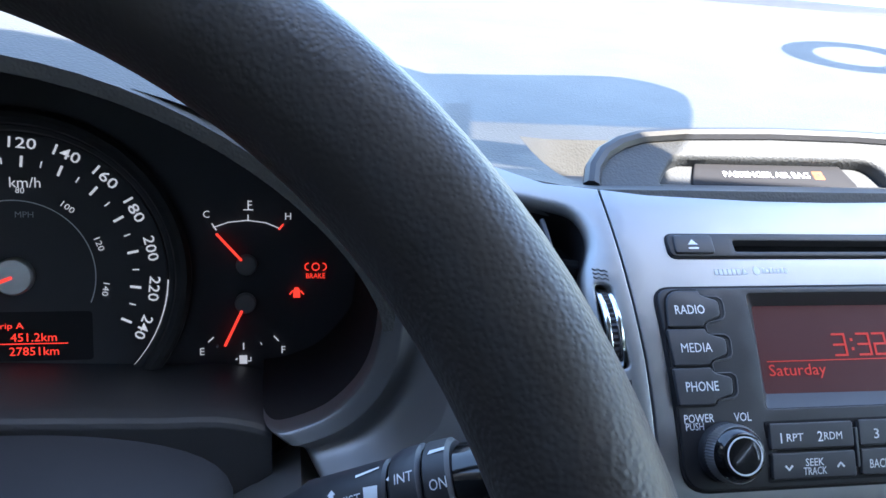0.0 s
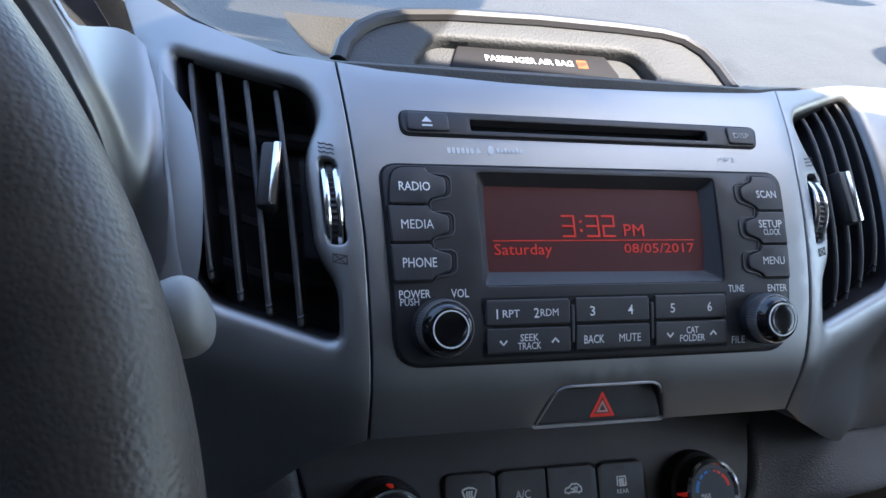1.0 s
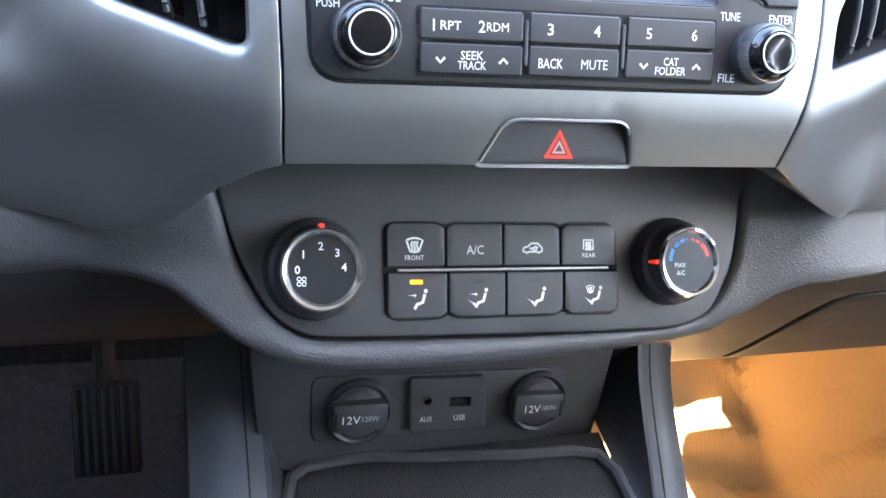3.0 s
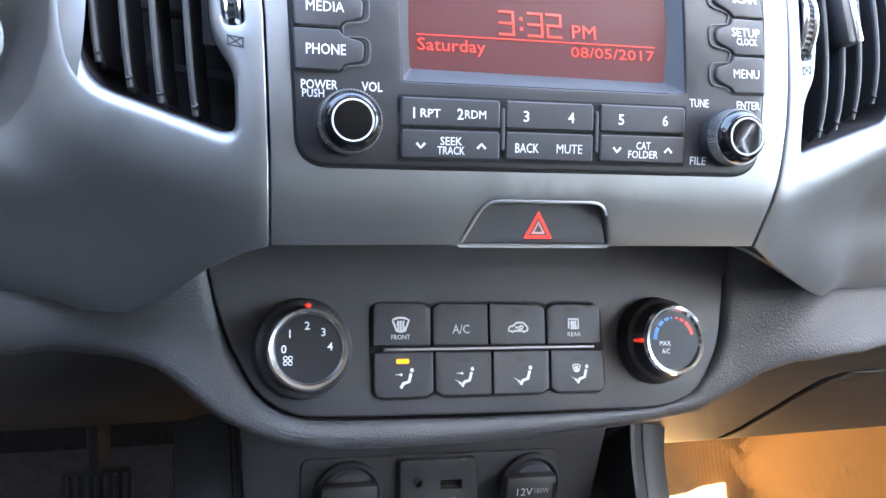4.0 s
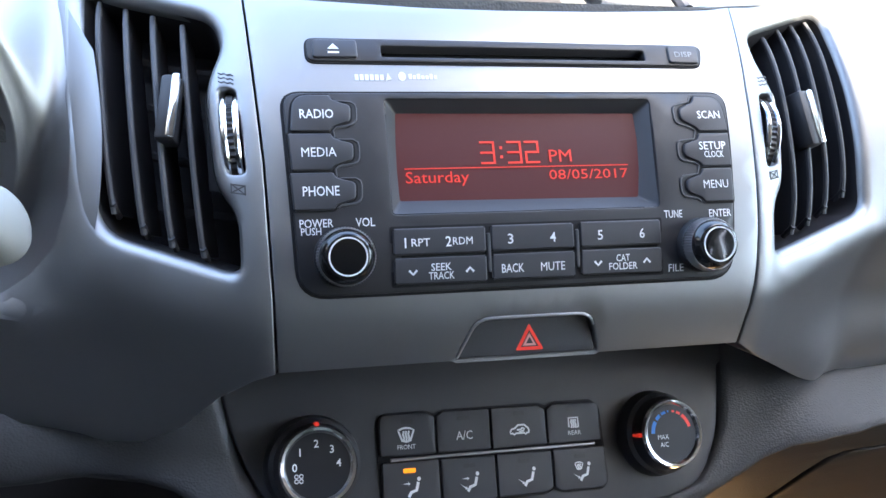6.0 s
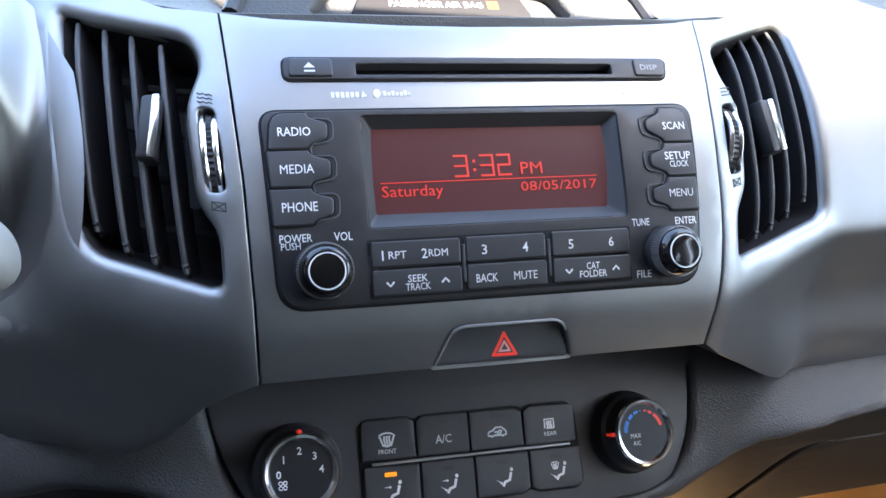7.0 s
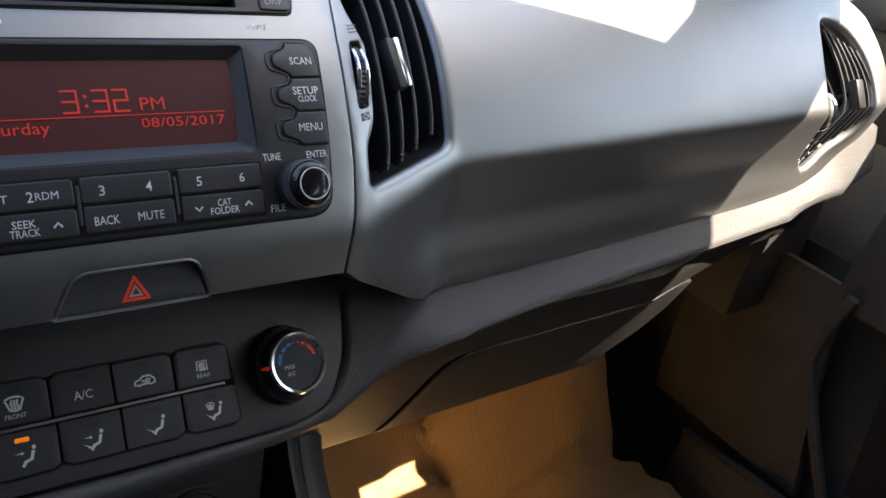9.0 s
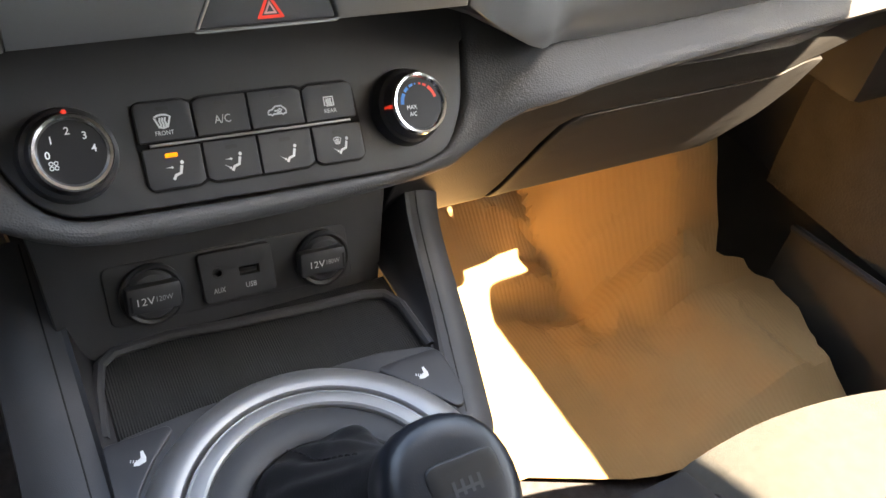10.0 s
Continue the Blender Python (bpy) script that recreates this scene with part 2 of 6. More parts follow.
def tube(points, radius, n=10, closed=False, bm=None, squash=1.0):
    """A round bar along points."""
    bm = bm or bmesh.new()
    pts = [Vector(p) for p in points]
    m = len(pts)
    rows, ref = [], None
    for i, p in enumerate(pts):
        a = pts[(i - 1) % m] if closed or i else p
        b = pts[(i + 1) % m] if closed or i < m - 1 else p
        t = (b - a).normalized()
        if ref is None:
            ref = t.orthogonal().normalized()
        ref = (ref - t * ref.dot(t)).normalized()
        w = t.cross(ref)
        r = radius[i] if isinstance(radius, (list, tuple)) else radius
        rows.append([bm.verts.new(p + r * (math.cos(2 * math.pi * k / n) * ref + squash * math.sin(2 * math.pi * k / n) * w)) for k in range(n)])
    for i in range(m if closed else m - 1):
        a, b = rows[i], rows[(i + 1) % m]
        for k in range(n):
            j = (k + 1) % n
            bm.faces.new((a[k], a[j], b[j], b[k]))
    if not closed:
        bm.faces.new(rows[0][::-1]); bm.faces.new(rows[-1])
    return bm


def box(x0, x1, y0, y1, z0, z1, bevel=0.0, M=None, bm=None, seg=2):
    own = bmesh.new()
    v = [own.verts.new((x, y, z)) for x in (x0, x1) for y in (y0, y1) for z in (z0, z1)]
    for f in ((0, 1, 3, 2), (4, 6, 7, 5), (0, 4, 5, 1), (2, 3, 7, 6), (0, 2, 6, 4), (1, 5, 7, 3)):
        own.faces.new([v[i] for i in f])
    if bevel:
        bmesh.ops.bevel(own, geom=own.edges[:] + own.verts[:], offset=bevel, segments=seg, affect="EDGES", profile=0.5)
    if M is not None:
        bmesh.ops.transform(own, matrix=M, verts=own.verts[:])
    if bm is None:
        return own
    me = bpy.data.meshes.new("tmp")
    own.to_mesh(me); own.free()
    bm.from_mesh(me); bpy.data.meshes.remove(me)
    return bm


def grid(fn, nu, nv, thick=0.0, bm=None):
    """A sheet fn(u, v), u and v from 0 to 1, with a back face at the given thickness."""
    bm = bm or bmesh.new()
    P = [[Vector(fn(i / nu, j / nv)) for j in range(nv + 1)] for i in range(nu + 1)]
    V = [[bm.verts.new(p) for p in row] for row in P]
    for i in range(nu):
        for j in range(nv):
            bm.faces.new((V[i][j], V[i + 1][j], V[i + 1][j + 1], V[i][j + 1]))
    if thick:
        bm.normal_update()
        B = [[bm.verts.new(v.co - v.normal * thick) for v in row] for row in V]
        for i in range(nu):
            for j in range(nv):
                bm.faces.new((B[i][j], B[i][j + 1], B[i + 1][j + 1], B[i + 1][j]))
        for i in range(nu):
            bm.faces.new((V[i][0], B[i][0], B[i + 1][0], V[i + 1][0]))
            bm.faces.new((V[i][nv], V[i + 1][nv], B[i + 1][nv], B[i][nv]))
        for j in range(nv):
            bm.faces.new((V[0][j], V[0][j + 1], B[0][j + 1], B[0][j]))
            bm.faces.new((V[nu][j], B[nu][j], B[nu][j + 1], V[nu][j + 1]))
    return bm




def lettering(body, M, cap, width=0.0, name="legend", material=None, parent=None, thick=0.00012, bold=0.0, sx=1.0):
    """Raised letters centred on M; cap is the height of the capitals, width the whole width if it is known."""
    cu = bpy.data.curves.new("letters", "FONT")
    cu.body, cu.align_x, cu.size, cu.extrude = body, "CENTER", 1.0, 0.0
    cu.offset = 0.0 if "M" in body else bold
    cu.resolution_u = 2
    tmp = new("letters", cu)
    dg = bpy.context.evaluated_depsgraph_get()
    me = bpy.data.meshes.new_from_object(tmp.evaluated_get(dg))
    bpy.data.objects.remove(tmp); bpy.data.curves.remove(cu)
    bm = bmesh.new()
    bm.from_mesh(me); bpy.data.meshes.remove(me)
    xs = [v.co.x for v in bm.verts]
    k = cap / 0.729
    kx = width / max(1e-6, max(xs) - min(xs)) if width else k * sx
    mid = (max(xs) + min(xs)) / 2
    for v in bm.verts:
        v.co = M @ Vector(((v.co.x - mid) * kx, (v.co.y - 0.3645) * k, thick))
    return piece(name, bm, material or LEGEND, parent, smooth=False)


def flat(loops, S, h, bm=None):
    """Thin flat marks on a surface: each loop becomes a small raised plate."""
    bm = bm or bmesh.new()
    for q in loops:
        plate(q, S, h, 0.0, 0.0001, bm=bm)
    return bm


def stroke(pts, w):
    """The outline of a line of width w through pts."""
    L, R = [], []
    for i, p in enumerate(pts):
        a, b = Vector(pts[max(i - 1, 0)]), Vector(pts[min(i + 1, len(pts) - 1)])
        t = (b - a).normalized()
        nn = Vector((-t.y, t.x)) * w / 2
        L.append((p[0] + nn.x, p[1] + nn.y)); R.append((p[0] - nn.x, p[1] - nn.y))
    return R + L[::-1]


def arc(x, y, r, a0, a1, n=10):
    return [(x + r * math.cos(radians(a0 + (a1 - a0) * i / n)), y + r * math.sin(radians(a0 + (a1 - a0) * i / n))) for i in range(n + 1)]


# ---- surfaces ----
PC = (180.654973, -6.974646, 3.925858, 0.52799, -0.018557)


def prof(z):
    d = z - 0.95
    return (((PC[0] * d + PC[1]) * d + PC[2]) * d + PC[3]) * d + PC[4]


def crease(x, z):
    """The face leans back above the crease and tucks under below it."""
    k = min(1.0, max(0.0, (abs(x) - 0.11) / 0.09))
    zc = 0.9365 + 0.0115 * k * k * (3 - 2 * k) + (0.02 * max(0.0, x - 0.2) if x > 0 else 0.0)
    if z >= zc:
        return prof(z)
    d, w = zc - z, (0.010 - 0.004 * k if x > 0 else 0.010)
    g = (prof(zc + 0.001) - prof(zc)) / 0.001
    end = (-0.16 * k + 0.10 * (1 - k) if x > 0 else 0.10 - 0.14 * k) - (k * max(0.0, 0.030 + 0.17 * (min(x, 0.52) - 0.17)) if x > 0 else 0.0)
    e = min(d, w)
    q = (e ** 3 / w ** 2 - e ** 4 / (2 * w ** 3)) + max(0.0, d - w)
    return prof(zc) - g * d + (g - end) * q + 0.85 * k * max(0.0, d - w) ** 2


ZT = np.linspace(0.84, 1.06, 441)
_y = np.array([prof(z) for z in ZT])
ST = np.concatenate([[0], np.cumsum(np.hypot(np.diff(ZT), np.diff(_y)))])
ST -= np.interp(0.95, ZT, ST)


def z_of(s):
    return float(np.interp(s, ST, ZT))


def s_of(z):
    return float(np.interp(z, ZT, ST))


def wing(x, z=1.0):
    a = max(abs(x) - 0.108, 0.0)
    w = 0.3 * min(a, 0.08) * min(1.0, a / 0.012)
    if x < -0.165:
        f = min(1.0, max(0.0, (z - 0.915) / 0.03))
        w += min(20 * (-x - 0.165) ** 2, 0.06) * (0.22 + 0.78 * f * f * (3 - 2 * f))
    if abs(x) > 0.125:
        # the foot of the panel comes forward again to meet the pad
        f, g = min(1.0, max(0.0, (0.912 - z) / 0.050)), min(1.0, (abs(x) - 0.125) / 0.06)
        w -= (0.010 if x < 0 else 0.018) * f * f * (3 - 2 * f) * g * g * (3 - 2 * g)
    if x > 0.66:
        w += 4.0 * (x - 0.66) ** 2
    return w


def _dash(x, s):
    z = z_of(s)
    return Vector((x, crease(x, z) + wing(x, z), z))


def dash(x, s, h=0.0):
    p = _dash(x, s)
    if h == 0:
        return p
    e = 0.002
    n = (_dash(x + e, s) - _dash(x - e, s)).cross(_dash(x, s + e) - _dash(x, s - e)).normalized()
    return p + n * h


def dash_frame(x, s, h=0.0):
    e = 0.001
    u = (_dash(x + e, s) - _dash(x - e, s)).normalized()
    v = (_dash(x, s + e) - _dash(x, s - e)).normalized()
    n = u.cross(v).normalized()
    v = n.cross(u)
    o = _dash(x, s) + n * h
    return Matrix(((u.x, v.x, n.x, o.x), (u.y, v.y, n.y, o.y), (u.z, v.z, n.z, o.z), (0, 0, 0, 1)))


def plane(o, u, v):
    o, u, v = Vector(o), Vector(u).normalized(), Vector(v)
    v = (v - u * v.dot(u)).normalized()
    n = u.cross(v)
    M = Matrix(((u.x, v.x, n.x, o.x), (u.y, v.y, n.y, o.y), (u.z, v.z, n.z, o.z), (0, 0, 0, 1)))

    def S(a, b, h=0.0):
        return o + u * a + v * b + n * h
    S.M = M
    S.at = lambda a, b, h=0.0: M @ Matrix.Translation((a, b, h))
    return S


CLIMATE = plane((-0.0026, -0.0131, 0.8396), (0.9953, 0.0518, -0.082), (0.0296, 0.6425, 0.7657))
SOCKET = plane((-0.0103, -0.0015, 0.7251), (0.9941, 0.0477, -0.0974), (0.0678, 0.4271, 0.9016))
CLUSTER = plane((-0.289, 0.116, 0.972), (1, 0, 0), (0, 0.235, 0.972))


def mm(*p):
    return [(a / 1000, b / 1000) for a, b in p]

# ---- cabin shell and outside ----
# Unseen ground, its paleness made up to bounce more light onto the headliner.
ground = part("ground", grid(lambda u, v: ((u - 0.5) * 400, (v - 0.5) * 400, 0.0), 8, 8), PALEGROUND)
tagged(ground, "unseen pale ground outside that bounces light into the cabin", "ground", kind="structure")

floor = part("floor", grid(lambda u, v: (-0.69 + 1.38 * u, -2.05 + 2.60 * v, 0.36 + 0.004 * math.sin(9 * u) * math.sin(14 * v)), 20, 30, 0.03), CARPET)
tagged(floor, "dark carpeted car floor", "floor", kind="structure")
firewall = part("wall_front", grid(lambda u, v: (-0.69 + 1.38 * u, 0.40 + 0.16 * v + 0.05 * v * v, 0.36 + 0.5 * v), 20, 12, 0.03), CARPET)
tagged(firewall, "carpeted toe board below the dashboard", "wall", kind="structure")


def cabin_side(sign, name, label):
    """A door side: panel below the belt line, window opening above, A pillar and B pillar."""
    X = sign * 0.70
    bm = grid(lambda u, v: (X + sign * (0.03 * math.sin(3.1 * v) - 0.02 + 0.09 * min(1.0, max(0.0, (0.62 - 2.66 * u + 0.16) / 0.06)) * min(1.0, max(0.0, (v - 0.69) / 0.06))), 0.62 - 2.66 * u, 0.36 + 0.68 * v), 24, 14, 0.03 * sign)
    side = part(name, bm, DOORTRIM)
    tagged(side, label, "door", kind="structure")
    inner = [(0.61, -0.50, 1.478), (0.59, -0.30, 1.476), (0.606, -0.200, 1.474), (0.640, -0.164, 1.462), (0.650, -0.11, 1.428), (0.702, 0.0, 1.368), (0.72, 0.25, 1.24), (0.74, 0.58, 1.06)]
    outer = [(0.665, -0.55, 1.440), (0.685, -0.41, 1.405), (0.69, -0.29, 1.365), (0.69, -0.22, 1.322), (0.70, -0.15, 1.278), (0.716, -0.09, 1.24), (0.735, 0.10, 1.14), (0.75, 0.40, 1.0)]

    def pillar(u, v):
        k = min(u * 7, 6.999)
        i, f = int(k), k - int(k)
        a, c = Vector(inner[i]).lerp(Vector(inner[i + 1]), f), Vector(outer[i]).lerp(Vector(outer[i + 1]), f)
        p = a.lerp(c, v) + Vector((-0.5, -0.2, 0.3)) * 0.02 * math.sin(math.pi * v)
        return (sign * p.x, p.y, p.z)
    piece("pillar", grid(pillar, 42, 6, 0.02 * sign), HEADLINER, side)
    piece("roof_rail", box(sign * 0.65 - 0.02, sign * 0.65 + 0.018, -2.0, -0.30, 1.440, 1.497, 0.012), HEADLINER, side)
    piece("pillar", box(-0.03, 0.03, -0.06, 0.06, 1.0, 1.5, 0.012, Matrix.Translation((sign * 0.66, -0.9, 0))), HEADLINER, side)
    piece("pillar", box(-0.03, 0.03, -0.16, 0.16, 1.0, 1.5, 0.012, Matrix.Translation((sign * 0.66, -1.85, 0))), HEADLINER, side)
    piece("belt_sill", box(sign * 0.71 - 0.05, sign * 0.71 + 0.05, -1.88, -0.12, 1.01, 1.04, 0.012), TRIM, side)
    piece("belt_sill", box(sign * 0.81 - 0.04, sign * 0.81 + 0.04, -0.13, 0.45, 1.0, 1.04, 0.012), TRIM, side)
    # The driver pane is dimmed to keep light off the silver panel.
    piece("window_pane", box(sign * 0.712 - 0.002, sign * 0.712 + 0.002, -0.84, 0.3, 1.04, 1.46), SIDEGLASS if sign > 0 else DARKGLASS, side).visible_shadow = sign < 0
    piece("window_pane", box(sign * 0.712 - 0.002, sign * 0.712 + 0.002, -1.72, -0.95, 1.04, 1.46), PRIVACY, side, "dark privacy glass")
    return side


door_r = cabin_side(1, "door_1", "dark plastic passenger door with closed window")
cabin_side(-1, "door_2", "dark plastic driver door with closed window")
# door pull ledge and map pocket on the passenger side
piece("armrest", box(0.60, 0.68, -0.75, -0.30, 0.70, 0.745, 0.02), DOORTRIM, door_r)
piece("map_pocket", grid(lambda u, v: (0.668 - 0.045 * min(1.0, 0.1 + u * 2.5) * math.sin(math.pi * min(v * 1.1, 1) * 0.55), 0.05 - 0.65 * u, 0.385 + (0.145 + 0.045 * min(1.0, u * 3)) * v), 20, 10, 0.012), DOORTRIM, door_r)
piece("pocket_lip", tube([(0.668 - 0.040 * min(1.0, 0.1 + k * 0.25), 0.05 - 0.65 * k / 10, 0.530 + 0.045 * min(1.0, k * 0.3)) for k in range(11)], 0.005, 8), TRIM, door_r)
piece("panel_insert", grid(lambda u, v: (0.664 - 0.008 * math.sin(math.pi * v), 0.11 - (0.15 + 0.05 * (1 - v)) * u, 0.555 + 0.235 * v), 16, 10, 0.01), mat("speaker_cloth", (0.098, 0.084, 0.068), 0.8, 0, 0.15, 30, 0.9, 420, "voronoi"), door_r, "perforated brown-grey speaker panel")
piece("insert_edge", tube([(0.657, -0.130, 0.560), (0.655, -0.085, 0.634), (0.655, -0.045, 0.707), (0.655, -0.047, 0.75), (0.655, -0.055, 0.788)], 0.006, 8), DOORTRIM, door_r)
# Door's front edge, added to keep a streak of sun off the paper.
piece("door_edge", grid(lambda u, v: (0.664 + 0.012 * v * v, -0.034 - 0.11 * u - 0.012 * v, 0.77 + 0.190 * v), 10, 10, 0.01), TRIM, door_r, "dark front edge of the door lining")
# Flat near-black sheet: the shade inside the pull cup, put in as colour.
piece("handle_recess_shade", grid(lambda u, v: (0.6625, -0.09 - 0.45 * u - 0.04 * (1 - v), 0.60 + 0.30 * v), 6, 6, 0.004), DEEP, door_r)

roof = part("ceiling", plate([(-0.66, -2.05), (0.66, -2.05), (0.66, -0.28)] + [(0.64 - 1.28 * i / 16, -0.127 - 0.20 * (0.64 - 1.28 * i / 16) ** 2) for i in range(17)] + [(-0.66, -0.28)], plane((0, 0, 1.46), (1, 0, 0), (0, 1, 0)), 0.04, 0.01, 0.05), HEADLINER)
tagged(roof, "light grey fabric headliner of the car roof", "ceiling", kind="structure")
rear = part("wall_rear", plate(rounded(rect(-0.68, 0.36, 0.68, 1.48), 0.05), plane((0, -2.0, 0), (-1, 0, 0), (0, 0, 1)), 0, 0.004, 0.04,
                               [rounded(rect(-0.5, 1.08, 0.5, 1.40), 0.08)]), TRIM)
tagged(rear, "dark tailgate lining with a rear window", "wall", kind="structure")
piece("window_pane", box(-0.52, 0.52, -2.03, -2.025, 1.06, 1.42), PRIVACY, rear, "dark privacy glass")

def wind(a, b, h=0.0):
    """The windscreen: a across, b up along the glass from its base."""
    return Vector((a * (1 - 0.16 * b / 0.98), 0.77 - b * 0.92 - 0.06 * (a / 0.6) ** 2, 1.075 + b * 0.40)) + Vector((0, 0.39, 0.92)) * h


screen = part("window_1", plate(rounded(rect(-0.66, 0.0, 0.66, 0.98), 0.08), wind, 0.0025, 0.0, 0.005, step=0.12), WINDOW)
screen.visible_shadow = False
tagged(screen, "curved laminated glass windscreen", "window", kind="structure")
piece("cowl", grid(lambda u, v: (-0.72 + 1.44 * u, 0.76 + 0.25 * v - 0.08 * (2 * u - 1) ** 2, 1.085 - 0.03 * v), 20, 4, 0.02), BLACK, screen)
bonnet = thing("bonnet", "silver painted bonnet beyond the windscreen", "bonnet", (0, 1.4, 1.0), kind="structure")
piece("panel", grid(lambda u, v: (-0.75 + 1.5 * u, 0.98 + 1.0 * v, 1.06 - 0.10 * v * v - 0.08 * (2 * u - 1) ** 4), 20, 12, 0.01), BODY, bonnet)

# dealer's painted figures on the glass, and unseen shapes added to shade the dash top
mark = thing("window_lettering_and_shades", "white painted price figures and unseen shade shapes on the windscreen", "lettering", (0.4, 0.4, 1.25))
piece("figure", plate(ellipse(0.40, 0.46, 0.075, 0.10), wind, 0.006, 0.0, 0.001, [ellipse(0.40, 0.46, 0.043, 0.062)]), PAINTCASTER, mark)
piece("figure", flat([stroke(arc(0.545, 0.51, 0.05, 20, 270, 14) + arc(0.545, 0.42, 0.05, 90, -160, 14), 0.032)], wind, 0.006), PAINTCASTER, mark)
# Unseen panes, added only to colour the shade that falls on the pad.
patch = [(-0.15, 0.715), (0.158, 0.668), (0.203, 0.72), (0.203, 0.80), (0.196, 0.848), (-0.15, 0.848)]
piece("figure", plate(rounded(patch, [0.0, 0.03, 0.03, 0.02, 0.0, 0.0]), wind, 0.007, 0.0, 0.001), TINT, mark, "unseen blue pane added to tint the shade on the pad")
piece("figure", plate(rounded([(-0.16, 0.850), (0.195, 0.850), (0.176, 0.89), (0.168, 1.0), (-0.16, 1.0)], 0.004), wind, 0.007, 0.0, 0.001), FRIT, mark, "unseen dotted band, tinted to give the pad its beige shade")
# No painted figure: an ellipse added to cast the oval shadow.
piece("figure", plate([(a, b + 0.20 * (a - 0.595)) for a, b in ellipse(0.595, 0.838, 0.076, 0.084)], wind, 0.006, 0.0, 0.001), PAINTCASTER, mark)
# Strip added to cast the mirror stem's shadow on the pad.
piece("figure", flat([stroke([(0.026, 0.80), (0.043, 0.97)], 0.019)], wind, 0.006), PAINTCASTER, mark)
mirror = thing("rear_view_mirror", "black framed rear-view mirror on the windscreen", "mirror", (-0.03, 0.0, 1.38))
_mm = look((-0.03, -0.03, 1.375), (-0.2, -0.6, 1.24))
piece("housing", box(-0.125, 0.125, -0.036, 0.036, -0.012, 0.014, 0.012, _mm), BLACK, mirror)
piece("glass", box(-0.115, 0.115, -0.03, 0.03, -0.0145, -0.0125, 0.0, _mm), CHROME, mirror)
piece("stem", tube([(-0.03, -0.02, 1.38), (-0.03, 0.0, 1.405), (-0.03, 0.02, 1.40)], 0.012, 10), BLACK, mirror)

# ---- dashboard ----
dashboard = thing("dashboard", "silver and charcoal plastic car dashboard with grained upper pad", "dashboard", (0, 0.1, 0.9))


def top_z(x, y):
    z = 1.0345 + 0.085 * (y - 0.08)
    if abs(x) < 0.118 and 0.06 < y < 0.15:
        z -= 0.016 * min(1.0, (0.118 - abs(x)) / 0.008) * min(1.0, (0.15 - y) / 0.01)
    # hood over the instruments
    a = (x + 0.374) / 0.21
    b = (y - 0.16) / 0.22
    z += 0.048 * max(0.0, 1 - a * a) ** 0.7 * max(0.0, 1 - b * b) if abs(a) < 1 and abs(b) < 1 else 0.0
    return z


def pad_top(u, v):
    x = -0.70 + 1.40 * u
    g = min(1.0, max(0.0, (-x - 0.125) / 0.12))
    ze = 1.036 + 0.024 * g * g * (3 - 2 * g)
    y0 = prof(ze) + wing(x) + 0.004 - 0.02 * max(0.0, abs(x) - 0.4)
    if v < 0.06:
        k = v / 0.06
        return (x, y0 + 0.004 * math.sin(k * 1.57) - 0.002, ze - 0.006 + (max(ze + 0.002, top_z(x, y0)) - ze + 0.006) * math.sin(k * 1.57))
    k = (v - 0.06) / 0.94
    y = y0 + 0.002 + (0.80 - y0 - 0.19 * abs(x)) * k ** 1.3
    return (x, y, max(top_z(x, y), ze + 0.002 - 0.2 * (y - y0)))


piece("upper_pad", grid(pad_top, 90, 50, 0.012), PADTOP, dashboard, "grey grained soft upper pad")

piece("screen_seal", grid(lambda u, v: (-0.66 + 1.32 * u, 0.797 - 0.19 * abs(-0.66 + 1.32 * u) + 0.04 * v, 1.0345 + 0.085 * (0.717 - 0.19 * abs(-0.66 + 1.32 * u)) + 0.010 * math.sin(math.pi * min(1.0, v * 1.5) / 2)), 40, 6, 0.004), BLACK, dashboard, "black rubber seal at the foot of the windscreen")
# centre panel of silver plastic
_c = [(-0.1117, 0.1230), (-0.1087, 0.0797), (-0.1062, 0.0425), (-0.1048, -0.008), (-0.1046, -0.0425), (-0.05, -0.0430), (0.02, -0.0442), (0.1012, -0.0452), (0.1062, -0.006), (0.1076, 0.0087), (0.1095, 0.0412),
      (0.1125, 0.0746), (0.1195, 0.1220), (0.095, 0.1200), (0.05, 0.1178), (0.0, 0.1168), (-0.035, 0.1172), (-0.09, 0.1200)]
SCREEN = rounded(mm((-57.8, 20.6), (59.0, 20.2), (61.0, 68.8), (-57.5, 69.0)), 0.002)
SLOT = rounded(mm((-56.5, 89.2), (64, 89.0), (64.3, 94.2), (-56.5, 94.6)), 0.001)
HAZ = rounded(mm((-32.0, -42.6), (-23.6, -23.4), (26.6, -24.0), (31.6, -43.6)), [0.001, 0.006, 0.006, 0.001])
piece("centre_panel", plate(_c, dash, 0.0, 0.0007, 0.05, [HAZ, SCREEN, offset(SLOT, 0.0016)], step=0.009, hole_depth=0.012, hole_r=0.0015), SILVER, dashboard, "satin silver centre panel")


def smooth_loop(p, n=3):
    """A closed curve through points."""
    out, m = [], len(p)
    for i in range(m):
        a, b, c, d = (Vector(p[(i + k) % m]) for k in (-1, 0, 1, 2))
        for j in range(n):
            t = j / n
            out.append(tuple(0.5 * (2 * b + (c - a) * t + (2 * a - 5 * b + 4 * c - d) * t * t + (3 * b - a - 3 * c + d) * t ** 3)))
    return out


